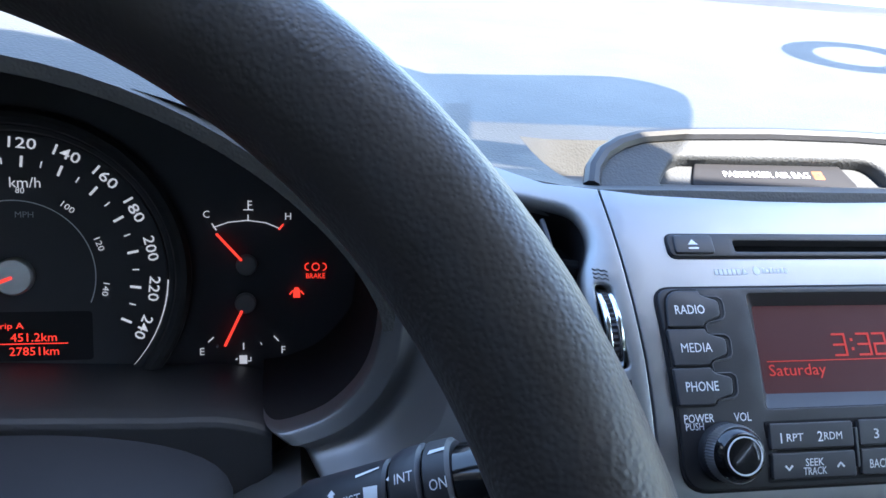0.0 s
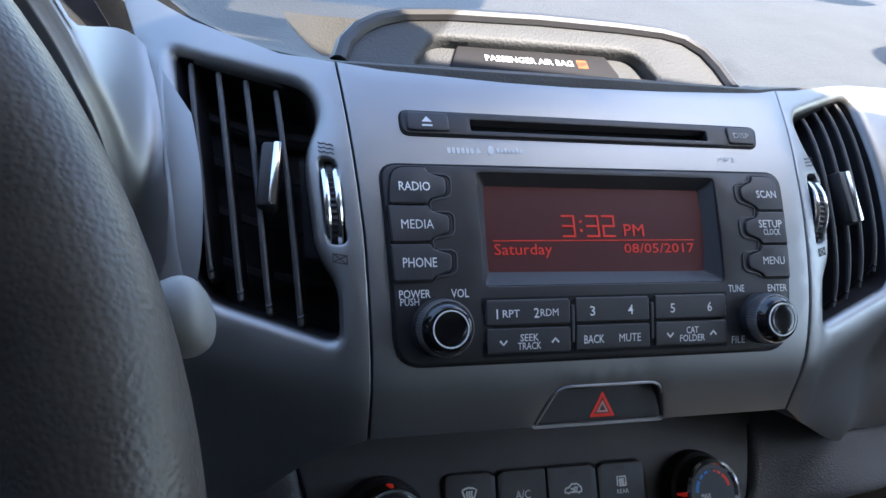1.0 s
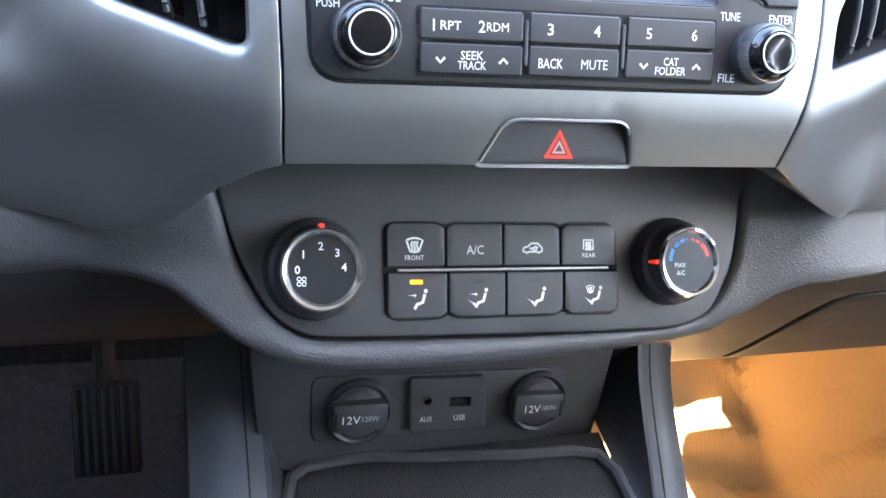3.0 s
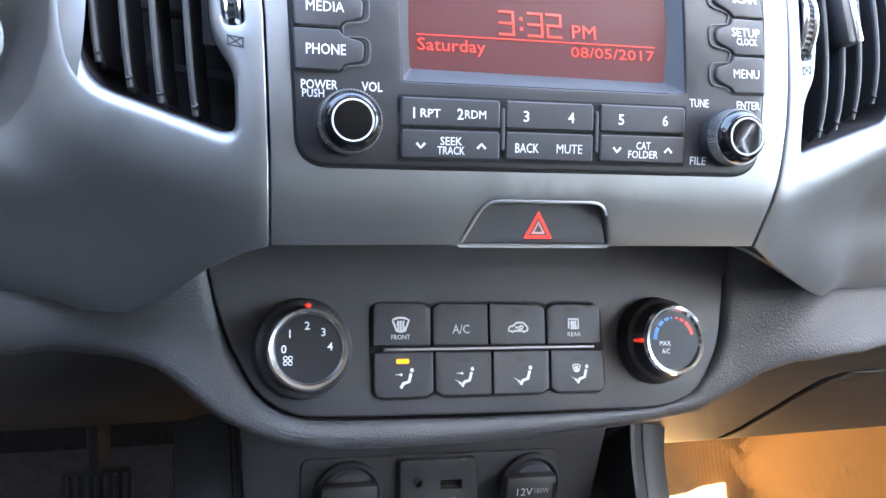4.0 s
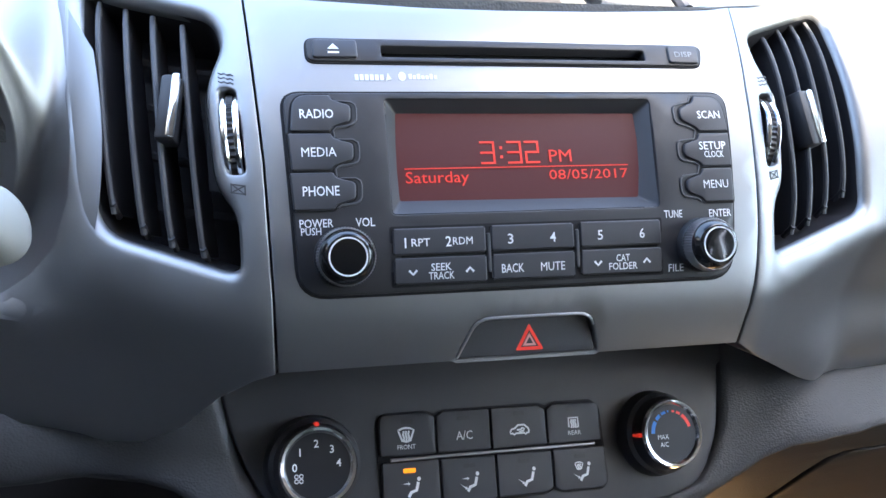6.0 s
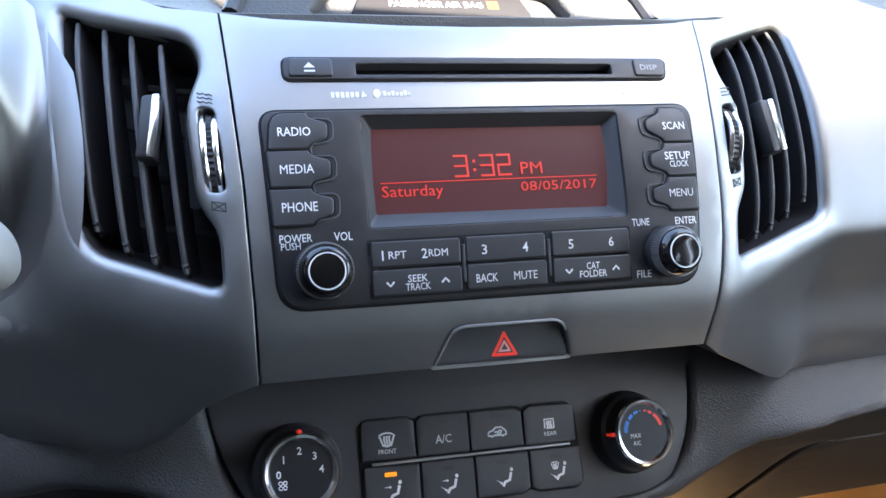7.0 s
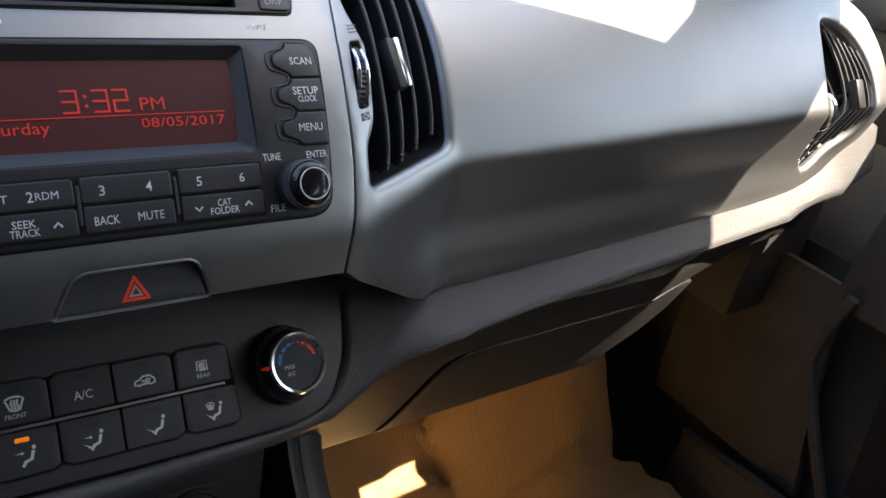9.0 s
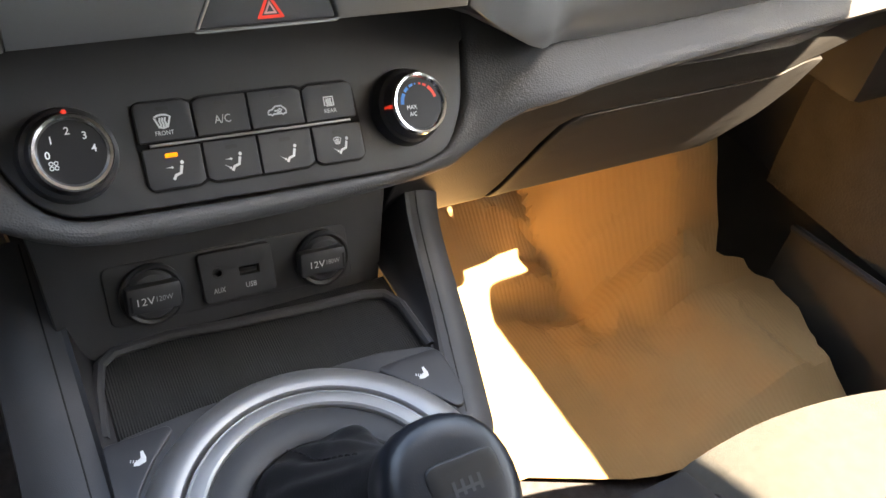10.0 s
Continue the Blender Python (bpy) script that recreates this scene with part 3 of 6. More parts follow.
# outlines of the two centre vents and of the slots for their thumb wheels
VR = rounded(mm((126.5, 105.5), (183.5, 117.2), (186.8, 62), (182.0, 5.2), (119.6, -4.2), (121.0, 17), (128.2, 27), (134.4, 68), (126.5, 90)), [0.009, 0.010, 0.05, 0.007, 0.005, 0.009, 0.014, 0.016, 0.010], 5)
VL = rounded(mm((-179.2, 117.2), (-125.0, 108.0), (-121.6, 94), (-129.2, 73), (-126.2, 33.5), (-118.6, 21.5), (-118.4, -2.0), (-171.6, 10.2), (-177.2, 62)), [0.006, 0.010, 0.012, 0.016, 0.014, 0.009, 0.006, 0.012, 0.06], 5)
WHL = rounded(mm((121.0, 71.5), (129.2, 70.8), (125.0, 36.0), (116.9, 36.2)), 0.0030)
WHL_L = rounded(mm((-122.9, 73.0), (-116.4, 73.6), (-113.6, 38.6), (-120.8, 37.0)), 0.0026)
FAR = smooth_loop([(a, s_of(z)) for a, z in ((0.612, 1.018), (0.640, 1.016), (0.656, 1.006), (0.668, 0.985), (0.670, 0.960), (0.663, 0.932), (0.640, 0.912), (0.604, 0.894), (0.592, 0.925), (0.588, 0.968), (0.597, 1.0))][::-1], 4)
_r = [(0.1203, 0.1220), (0.1133, 0.0746), (0.1103, 0.0412), (0.1084, 0.0087), (0.1070, -0.006), (0.1020, -0.0452), (0.124, -0.061), (0.159, -0.0855), (0.175, -0.0955), (0.195, -0.1035), (0.216, -0.107), (0.254, -0.1075), (0.314, -0.107), (0.43, -0.1022),
      (0.538, -0.094), (0.616, s_of(0.880)), (0.655, s_of(0.894)), (0.690, s_of(0.916)), (0.710, s_of(0.945)), (0.714, s_of(0.99)), (0.70, s_of(1.02)), (0.67, s_of(1.035)), (0.62, s_of(1.0375)), (0.50, s_of(1.0375)), (0.30, s_of(1.038)), (0.17, s_of(1.0385)), (0.135, s_of(1.0375))]
piece("passenger_panel", plate(_r, dash, 0.0, 0.0008, 0.03, [VR, WHL, FAR], step=0.0055, hole_depth=0.0075, hole_r=(0.0050, 0.0012, 0.0045)), SILVER, dashboard, "satin silver passenger panel")
_l = [(-0.1125, 0.1230), (-0.135, s_of(1.0385)), (-0.17, s_of(1.045)), (-0.198, s_of(1.052)), (-0.202, s_of(1.050)), (-0.194, s_of(1.034)), (-0.186, s_of(1.014)), (-0.181, s_of(0.99)), (-0.182, s_of(0.968)), (-0.189, s_of(0.948)), (-0.200, s_of(0.934)), (-0.214, s_of(0.924)),
      (-0.231, s_of(0.918)), (-0.255, s_of(0.908)), (-0.275, s_of(0.900)), (-0.31, s_of(0.885)), (-0.32, s_of(0.865)), (-0.20, s_of(0.8655)), (-0.176, s_of(0.8660)), (-0.160, s_of(0.8690)), (-0.1435, s_of(0.8785)), (-0.128, s_of(0.8955)), (-0.114, s_of(0.9065)), (-0.1054, -0.0430),
      (-0.1056, -0.008), (-0.1070, 0.0425), (-0.1095, 0.0797)]
piece("driver_panel", plate(_l, dash, 0.0, 0.0008, 0.045, [VL, WHL_L], step=0.010, hole_depth=0.0075, hole_r=(0.0050, 0.0012)), SILVER, dashboard, "satin silver driver side panel")


# lower pad: a grained band across the car that swells under the climate controls
def low(x, z, h=0.0):
    o, n = CLIMATE.M.translation, CLIMATE.M.col[2]
    y1 = o.y - (n.x * (x - o.x) + n.z * (z - o.z)) / n.y
    drop = max(0.0, 0.822 - z)
    y1 = y1 - 0.0025 + 22 * drop * drop
    if x > 0:
        edge = 0.8412 + 0.055 * max(0.0, x - 0.26) + 2.6 * max(0.0, x - 0.6) ** 2
        y2 = -0.0148 + 0.03 * max(0.0, x - 0.26) + (2.0 - 1.3 * min(1.0, max(0.0, (x - 0.52) / 0.15))) * (z - edge)
    else:
        y2 = 0.004 + (1.05 if z > 0.861 else 0.2) * (z - 0.861)
    k = min(1.0, max(0.0, (abs(x) - 0.125) / 0.075))
    k = k * k * (3 - 2 * k)
    return Vector((x, y1 * (1 - k) + y2 * k, z)) + Vector((0, -0.80, 0.60)).lerp(Vector((0, -0.72, 0.69)), k) * h


def cl(u, v):
    p = CLIMATE(u / 1000, v / 1000)
    return (p.x, p.z)


ACOUT = [(-129, 62), (-127.5, 37), (-122.5, 17), (-117, 3), (-108, -13), (-101, -20), (-94, -24.2), (-85, -26.5), (-60, -27.5), (0, -28.5), (60, -29), (90, -28.5), (104, -25.5), (115, -20), (124, -6), (129.5, 8), (134, 38), (136, 62)]
_p = [(-0.69, 0.874), (-0.19, 0.874), (-0.165, 0.876), (-0.150, 0.884)] + [cl(-140, 58), cl(-134, 62)] + [cl(a - 0.6 if a < 0 else a + 0.6, b - 0.5) for a, b in ACOUT] + [cl(145, 66), (0.165, 0.872), (0.19, 0.866), (0.35, 0.866), (0.50, 0.874), (0.57, 0.890), (0.66, 0.918), (0.70, 0.940), (0.716, 0.930), (0.702, 0.894), (0.66, 0.873), (0.577, 0.858), (0.449, 0.8505), (0.317, 0.8435), (0.25, 0.8395), (0.216, 0.838), (0.187, 0.8355), (0.1655, 0.8305), (0.149, 0.823), (0.1315, 0.8105), (0.114, 0.801)] + \
     [cl(*q) for q in ((95, -43), (60, -44.5), (0, -44), (-50, -42.3), (-75, -40.5), (-94, -37), (-108, -32), (-121, -25.4), (-141, -11))] + [(-0.150, 0.8455), (-0.163, 0.8460), (-0.180, 0.8430), (-0.211, 0.8400), (-0.30, 0.840), (-0.69, 0.84)]
piece("lower_pad", plate(_p, low, 0.0, 0.005, 0.05, step=0.010, seg=4), PAD, dashboard, "charcoal grained lower pad")
# knee panels under the pad
piece("knee_panel", grid(lambda u, v: (-0.68 + 0.552 * u, 0.012 + 0.13 * v - 0.01 * math.sin(math.pi * v), 0.852 - 0.185 * v), 12, 10, 0.01), TRIM, dashboard)
pedal = thing("brake_pedal", "black ribbed rubber brake pedal in the dark footwell", "pedal", (-0.24, 0.24, 0.42))
_pm = Matrix.Translation((-0.24, 0.24, 0.44)) @ Matrix.Rotation(radians(-35), 4, "X")
piece("pad", box(-0.030, 0.030, -0.006, 0.006, -0.045, 0.045, 0.005, _pm), BLACK, pedal)
for _k in range(7):
    piece("rib", box(-0.026 + 0.0080 * _k, -0.022 + 0.0080 * _k, -0.009, -0.005, -0.040, 0.040, 0.001, _pm), CHARCOAL, pedal)
piece("arm", tube([(-0.24, 0.245, 0.44), (-0.24, 0.30, 0.52), (-0.24, 0.33, 0.66), (-0.24, 0.32, 0.80)], 0.010, 8), TRIM, pedal)
# Two boxes added under the dash end to stop sun leaking past it.
piece("end_light_stop", box(0.60, 0.705, 0.027, 0.12, 0.72, 0.850, 0.012), TRIM, dashboard)
piece("end_light_stop", box(0.685, 0.73, 0.11, 0.45, 0.55, 0.98, 0.01), TRIM, dashboard)
piece("crossbar_cover", box(-0.66, 0.66, 0.17, 0.34, 0.70, 0.99, 0.02), DEEP, dashboard)

# display hood with the airbag notice
pod = thing("airbag_indicator", "arched grey display hood with passenger airbag notice on the dashboard", "indicator", (0, 0.10, 1.04))
POD = plane((0.003, 0.0925, 1.0355), (1, 0, 0), (0, 0.032, 0.0175))
_ar = [(-0.1095, -0.006), (-0.1055, 0.006), (-0.0975, 0.0170), (-0.087, 0.0245), (-0.074, 0.0295), (-0.05, 0.0325), (0.0, 0.0345), (0.05, 0.0340), (0.075, 0.0325), (0.088, 0.0285), (0.0975, 0.0190), (0.1020, 0.007), (0.1048, -0.008)]
_arch = [(0.1035, -0.007), (-0.1080, -0.006)] + _ar[1:-1]
_win = rounded([(-0.0735, -0.0030), (0.0610, -0.0030), (0.0540, 0.0170), (-0.0600, 0.0170)], [0.003, 0.003, 0.008, 0.008])
piece("rim", tube([POD(a, c, 0.0) for a, c in _ar], 0.0044, 10), BLACK, pod, "black arched rim")
piece("back_shell", plate(offset(_arch[::-1] if area2(_arch) < 0 else _arch, 0.001), POD, -0.012, 0.0, 0.03), BLACK, pod)
piece("face", plate(_arch, POD, 0.0005, 0.0, 0.008, [_win], step=0.012, hole_r=0.003, hole_depth=0.009), PADTOP, pod, "grey arched face")
_pane = rounded([(-0.0530, 0.0010), (0.0425, 0.0010), (0.0375, 0.0185), (-0.0455, 0.0185)], 0.003)
piece("recess", plate(_win, POD, -0.007, 0.0, 0.002), PADTOP, pod)
piece("pane", plate(_pane, POD, -0.005, 0.0008, 0.003), DEEP, pod, "smoked notice window")
lettering("PASSENGER AIR BAG", POD.at(-0.0080, 0.0098, -0.0049), 0.0042, 0.0490, "legend", LEGEND, pod, bold=0.01)
piece("lamp", plate(rounded(rect(0.0190, 0.0068, 0.0250, 0.0128), 0.0006), POD, -0.0049, 0.0, 0.0002), DIMAMBER, pod, "amber OFF lamp")
lettering("OFF", POD.at(0.0220, 0.0098, -0.0047), 0.003, 0.0052, "legend", DIAL, pod)

# ---- car radio ----
radio = thing("car_radio", "black car radio with red display set in the silver panel", "radio", (0, 0, 0.97))
_rb = rounded([(-0.0952, -0.0100), (0.0925, -0.0115), (0.0990, 0.0722), (-0.0984, 0.0718)], [0.011, 0.011, 0.007, 0.007], 6)
piece("surround", plate(offset(_rb, 0.0012), dash, 0.0005, 0.0003, 0.001, [SCREEN], step=0.012), DEEP, radio)
piece("faceplate", plate(_rb, dash, 0.0016, 0.0008, 0.002, [SCREEN], step=0.010, hole_depth=0.006, hole_r=0.0006), BLACK, radio, "matt black faceplate")


def bezel():
    bm = bmesh.new()
    a = rounded(mm((-57.6, 20.8), (58.8, 20.4), (60.8, 68.6), (-57.3, 68.8)), 0.0018)
    b = rounded(mm((-53.4, 27.0), (52.6, 25.8), (55.4, 65.0), (-52.4, 65.4)), 0.0012)
    A = [bm.verts.new(dash(*p, 0.0012)) for p in a]
    B = [bm.verts.new(dash(*p, -0.0045)) for p in b]
    for i in range(len(A)):
        j = (i + 1) % len(A)
        bm.faces.new((A[i], A[j], B[j], B[i]))
    return bm


piece("bezel", bezel(), KEY, radio, "sloping grey display bezel")
lcd = piece("display", plate(rounded(mm((-54.4, 26), (53.6, 24.8), (56.4, 66), (-53.4, 66.4)), 0.001), dash, -0.0045, 0.0, 0.0005, step=0.012), LCD, radio, "dark red lit display")


def digit(ch, x, y, w, h, t):
    """Segment strokes of one figure."""
    seg = {"0": "abcdef", "1": "bc", "2": "abged", "3": "abgcd", "5": "afgcd", "7": "abc", "8": "abcdefg"}[ch]
    P = {"a": ((0, h), (w, h)), "b": ((w, h), (w, h / 2)), "c": ((w, h / 2), (w, 0)), "d": ((0, 0), (w, 0)), "e": ((0, 0), (0, h / 2)), "f": ((0, h / 2), (0, h)), "g": ((0, h / 2), (w, h / 2))}
    out = []
    for k in seg:
        (x0, y0), (x1, y1) = P[k]
        dx, dy = (t / 2 if x0 != x1 else 0), (t / 2 if y0 != y1 else 0)
        out.append(rect(x + min(x0, x1) - t / 2, y + min(y0, y1) - t / 2, x + max(x0, x1) + t / 2, y + max(y0, y1) + t / 2))
    return out


for _q in (digit("3", -0.0171, 0.0425, 0.0055, 0.0093, 0.0009), digit("3", -0.0052, 0.0425, 0.0055, 0.0093, 0.0009), digit("2", 0.0027, 0.0425, 0.0055, 0.0093, 0.0009),
           [rect(-0.0089, 0.0445, -0.0077, 0.0458)], [rect(-0.0089, 0.0486, -0.0077, 0.0499)]):
    piece("clock_digit", flat(_q, dash, -0.0042), LCDTEXT, lcd)
lettering("PM", dash_frame(0.0180, 0.0454, -0.0042), 0.0058, 0.0102, "legend", LCDTEXT, lcd)
lettering("Saturday", dash_frame(-0.0369, 0.0369, -0.0042), 0.0050, 0.0268, "legend", LCDTEXT, lcd)
lettering("08/05/2017", dash_frame(0.0303, 0.0369, -0.0042), 0.0044, 0.0365, "legend", LCDTEXT, lcd)
piece("rule", flat([rect(-0.0505, 0.04035, 0.0492, 0.04075)], dash, -0.0042), LCDTEXT, lcd)


def key(name, outline, h, texts, parent=radio, S=dash, fr=dash_frame, material=KEY, r=0.0007, depth=0.0025, lift=0.0):
    b = piece(name, plate(outline, S, h, r, depth), material, parent)
    for body, x, y, cap, w in texts:
        lettering(body, fr(x, y, h + lift), cap, w, "legend", LEGEND, b, bold=0.009)
    return b


_gl, _gr = [], []
for k, (body, w, top, bot, ty) in enumerate((("RADIO", 13.3, 70.4, 54.7, 62.1), ("MEDIA", 13.6, 53.9, 38.8, 46.2), ("PHONE", 14.2, 38.0, 23.2, 30.7))):
    c = (top + bot) / 2
    o = rounded(mm((-96.2, bot), (-80.8, bot), (-79.4, bot + 1.8), (-72.0, c - 3.4), (-71.6, c + 3.2), (-79.0, top - 2.2), (-80.4, top), (-97.2 if k else -94.5, top)), [0.0006, .0006, .001, .0018, .0018, .001, .0006, .001 if k else .006])
    piece("key_groove", plate(offset(o, 0.0008), dash, 0.00175, 0.0, 0.0004), DEEP, radio)
    _gl += ([(-80.2, top + 0.2)] if k == 0 else []) + [(-78.8, top - 2.4), (-71.6, c + 5.0), (-69.8, c + 3.8), (-69.4, c + 2.0), (-69.6, c - 2.4), (-70.2, c - 3.9), (-71.8, c - 5.0), (-77.6, bot + 1.9), (-79.2, bot + 0.6)]
    key("button", o, 0.0028, [(body, -85.4 / 1000, ty / 1000, 0.0040, w / 1000)])
for k, (rows, top, bot) in enumerate(((((("SCAN", 88.1, 61.0, 11.2, 0.0038),)), 69.9, 53.2), ((("SETUP", 87.3, 46.6, 13.2, 0.0038), ("CLOCK", 87.5, 42.7, 9.6, 0.0030)), 52.4, 37.2), ((("MENU", 86.5, 29.4, 12.0, 0.0038),), 36.4, 21.5))):
    c = (top + bot) / 2
    o = rounded(mm((96.6 - 0.9 * k, bot), (82.2 - 0.7 * k, bot), (80.8 - 0.7 * k, bot + 2.0), (74.0 - 0.8 * k, c - 2.6), (74.2 - 0.8 * k, c + 2.4), (81.2 - 0.8 * k, top - 2.8), (82.3 - 0.6 * k, top), (97.2 - 0.9 * k if k else 95.5, top)), [0.0006, .0006, .001, .0018, .0018, .001, .0006, .001 if k else .006])
    piece("key_groove", plate(offset(o, 0.0008), dash, 0.00175, 0.0, 0.0004), DEEP, radio)
    _gr += [(a - 0.75 * k, b) for a, b in ([(81.4, top + 0.2)] if k == 0 else []) + [(80.0, top - 2.4), (73.4, c + 4.4), (71.8, c + 3.2), (71.5, c + 1.6), (71.5, c - 2.0), (71.9, c - 3.5), (73.3, c - 4.6), (79.0, bot + 1.9), (80.6, bot + 0.6)]]
    key("button", o, 0.0028, [(b, x / 1000, y / 1000, cp, w / 1000) for b, x, y, w, cp in rows])

for _g, _d in ((_gl, -0.9), (_gr, 0.9)):
    piece("key_channel", plate(stroke(mm(*((a + _d, b) for a, b in _g)), 0.0026), dash, 0.00170, 0.0, 0.0004), BLACK, radio, "dark channel beside the keys")
    # Raised lip with its highlight put into the colour, charcoal on black.
    piece("lip_highlight", plate(stroke(mm(*_g), 0.0008), dash, 0.0022, 0.0003, 0.0006), CHARCOAL, radio)

ROW = ((-58.3, -20.2, (("1", -53.5, 0), ("RPT", -47.3, 7.6), ("2", -35.9, 2.4), ("RDM", -30.0, 8.2)), (("SEEK", -39.3, 8.4), ("TRACK", -39.3, 10.6))),
       (-17.9, 18.1, (("3", -9.8, 2.4), ("4", 8.6, 2.6)), (("BACK", -9.3, 9.6), ("MUTE", 8.1, 10.6))),
       (20.9, 58.0, (("5", 29.8, 2.4), ("6", 49.0, 2.4)), (("CAT", 39.7, 6.2), ("FOLDER", 39.7, 13.0))))
piece("key_bed", plate(rounded(mm((-59.4, -8.2), (59.0, -8.8), (59.2, 15.6), (-59.4, 15.9)), 0.001), dash, 0.0018, 0.0, 0.0004, step=0.012), DEEP, radio)
for x0, x1, up, dn in ROW:
    key("button", rounded(mm((x0, 4.5), (x1, 4.3), (x1, 14.7), (x0, 14.9)), 0.0007), 0.0030, [(b, x / 1000, 0.0093, 0.0032 if len(b) > 1 else 0.0042, w / 1000) for b, x, w in up])
    two_row = len(dn[0][0]) < 6 and dn[0][1] == dn[1][1]
    b = key("button", rounded(mm((x0, -7.0), (x1, -7.4), (x1, 3.1), (x0, 3.3)), 0.0007), 0.0030,
            [(t, x / 1000, (-0.0006 if i == 0 else -0.0040) if two_row else -0.0025, 0.0031 if two_row else 0.0037, w / 1000) for i, (t, x, w) in enumerate(dn)])
    if two_row:
        for sx, up_ in ((x0 + 7.4, -1), (x1 - 7.3, 1)):
            piece("arrow", flat([stroke(mm((sx - 1.6, -2.4 - 0.8 * up_), (sx, -2.4 + 0.9 * up_), (sx + 1.6, -2.4 - 0.8 * up_)), 0.0009)], dash, 0.0031), LEGEND, b)
for x in (-19.0, 19.5):
    piece("key_rib", plate(rounded(mm((x - 0.8, -3.8), (x + 0.8, -3.8), (x + 0.8, 12.0), (x - 0.8, 12.0)), 0.0008), dash, 0.0030, 0.0004, 0.0015), KEY, radio)
for body, x, y, cap, w in (("POWER", -87.8, 18.3, 0.0034, 13.0), ("PUSH", -90.0, 15.2, 0.0030, 7.8), ("VOL", -68.8, 18.2, 0.0036, 7.6), ("TUNE", 65.0, 17.0, 0.0034, 8.6), ("ENTER", 87.8, 16.8, 0.0034, 10.8), ("FILE", 65.1, -6.0, 0.0034, 7.2)):
    lettering(body, dash_frame(x / 1000, y / 1000, 0.0017), cap, w / 1000, "legend", LEGEND, radio, bold=0.008)


def radio_knob(x, s):
    M = dash_frame(x, s, 0.0016)
    k = piece("knob", lathe([(0.0118, 0.0), (0.0118, 0.0035), (0.0112, 0.0045)], M, 60), BLACK, radio)
    piece("knurl", lathe([(0.0104, 0.003), (0.0115, 0.0038), (0.0115, 0.0090), (0.0108, 0.0102)], M, 120, flutes=(1, 0.045, 2)), SATIN, k, "knurled chrome grip")
    piece("cap", lathe([(0.0108, 0.0098), (0.0102, 0.0115), (0.0090, 0.0135), (0.0082, 0.0142), (0.0078, 0.0143)], M, 48), GLOSSBLACK, k)
    piece("ring", lathe([(0.0074, 0.0141), (0.0074, 0.0146), (0.0068, 0.0146), (0.0068, 0.0141)], M, 48, cap=False), LEGEND, k, "bright ring on the cap")
    piece("dish", lathe([(0.0068, 0.0142), (0.005, 0.01432), (0.002, 0.01438), (0.0003, 0.0144)], M, 40), GLOSSBLACK, k)
    return k


radio_knob(-0.0778, 0.0048)
radio_knob(0.0776, 0.0032)

# disc slot strip
strip = thing("disc_slot", "black disc slot strip with eject and display buttons", "disc slot", (0, 0.04, 1.02))
_s = rounded(mm((-87.4, 86.8), (91.2, 86.4), (94.0, 97.5), (-87.4, 98.0)), 0.0035)
piece("bed", plate(offset(_s, 0.0008), dash, 0.0004, 0.0003, 0.001, [offset(SLOT, 0.0009)], step=0.012), DEEP, strip)
piece("plate", plate(_s, dash, 0.0012, 0.0006, 0.001, [SLOT], step=0.012, hole_depth=0.005), BLACK, strip)
piece("slot", plate(offset(SLOT, 0.003), dash, -0.0060, 0.0, 0.0005, step=0.004), DEEP, strip, smooth=False)
b = piece("button", plate(rounded(mm((-85.2, 88.0), (-66.6, 88.0), (-66.6, 96.8), (-84.8, 96.8)), 0.0015), dash, 0.0022, 0.0006, 0.001), KEY, strip)
piece("eject_mark", flat([mm((-78.8, 92.0), (-74.2, 92.0), (-76.5, 94.6)), rect(-0.0788, 0.0899, -0.0742, 0.0907)], dash, 0.0023), LEGEND, b)
b = piece("button", plate(rounded(mm((75.6, 87.6), (90.2, 87.4), (92.0, 96.4), (76.0, 96.6)), 0.0015), dash, 0.0022, 0.0006, 0.001), KEY, strip)
lettering("DISP", dash_frame(0.0831, 0.0918, 0.0023), 0.003, 0.0088, "legend", GREYLEGEND, b)
# two maker's marks and a format mark, as plain shapes
marks = thing("badge", "small white printed marks on the silver panel", "badge", (-0.05, 0.03, 1.01))
for k in range(6):
    piece("mark", plate(rect(-0.0684 + 0.0021 * k, 0.0784, -0.0684 + 0.0021 * k + 0.0015, 0.0811), dash, 0.0002, 0.0, 0.0001), LEGEND, marks)
piece("mark", flat([mm((-55.6, 78.2), (-53.0, 79.0), (-54.6, 81.8))], dash, 0.0002), LEGEND, marks)
piece("mark", flat([ellipse(-0.0486, 0.0803, 0.0016, 0.0021, 14)], dash, 0.0002), LEGEND, marks)
for k in range(7):
    piece("mark", plate(rect(-0.0458 + 0.0018 * k, 0.0791, -0.0458 + 0.0018 * k + 0.0013, 0.0815 if k in (0, 2, 5) else 0.0808), dash, 0.0002, 0.0, 0.0001), LEGEND, marks)
lettering("MP3", dash_frame(0.0720, 0.0795, 0.0001), 0.0028, 0.0092, "mark", LEGEND, marks)

# hazard switch
hazard = thing("hazard_switch", "grey hazard light switch with red triangle", "switch", (0, -0.02, 0.91))


def HZ(a, b, h=0.0):
    """A scooped face: flush at its foot, sunk at its head."""
    t = min(1.0, max(0.0, (b + 0.0098) / 0.0196))
    return dash(a, -0.0335 + b, h - 0.0003 - 0.0062 * t ** 1.4)


_hz = rounded(mm((-31.4, -9.0), (-23.2, 9.7), (26.1, 9.1), (30.9, -9.9)), [0.001, 0.005, 0.005, 0.001])
piece("body", plate(_hz, HZ, 0.0, 0.0008, 0.004, step=0.003), CHARCOAL, hazard)
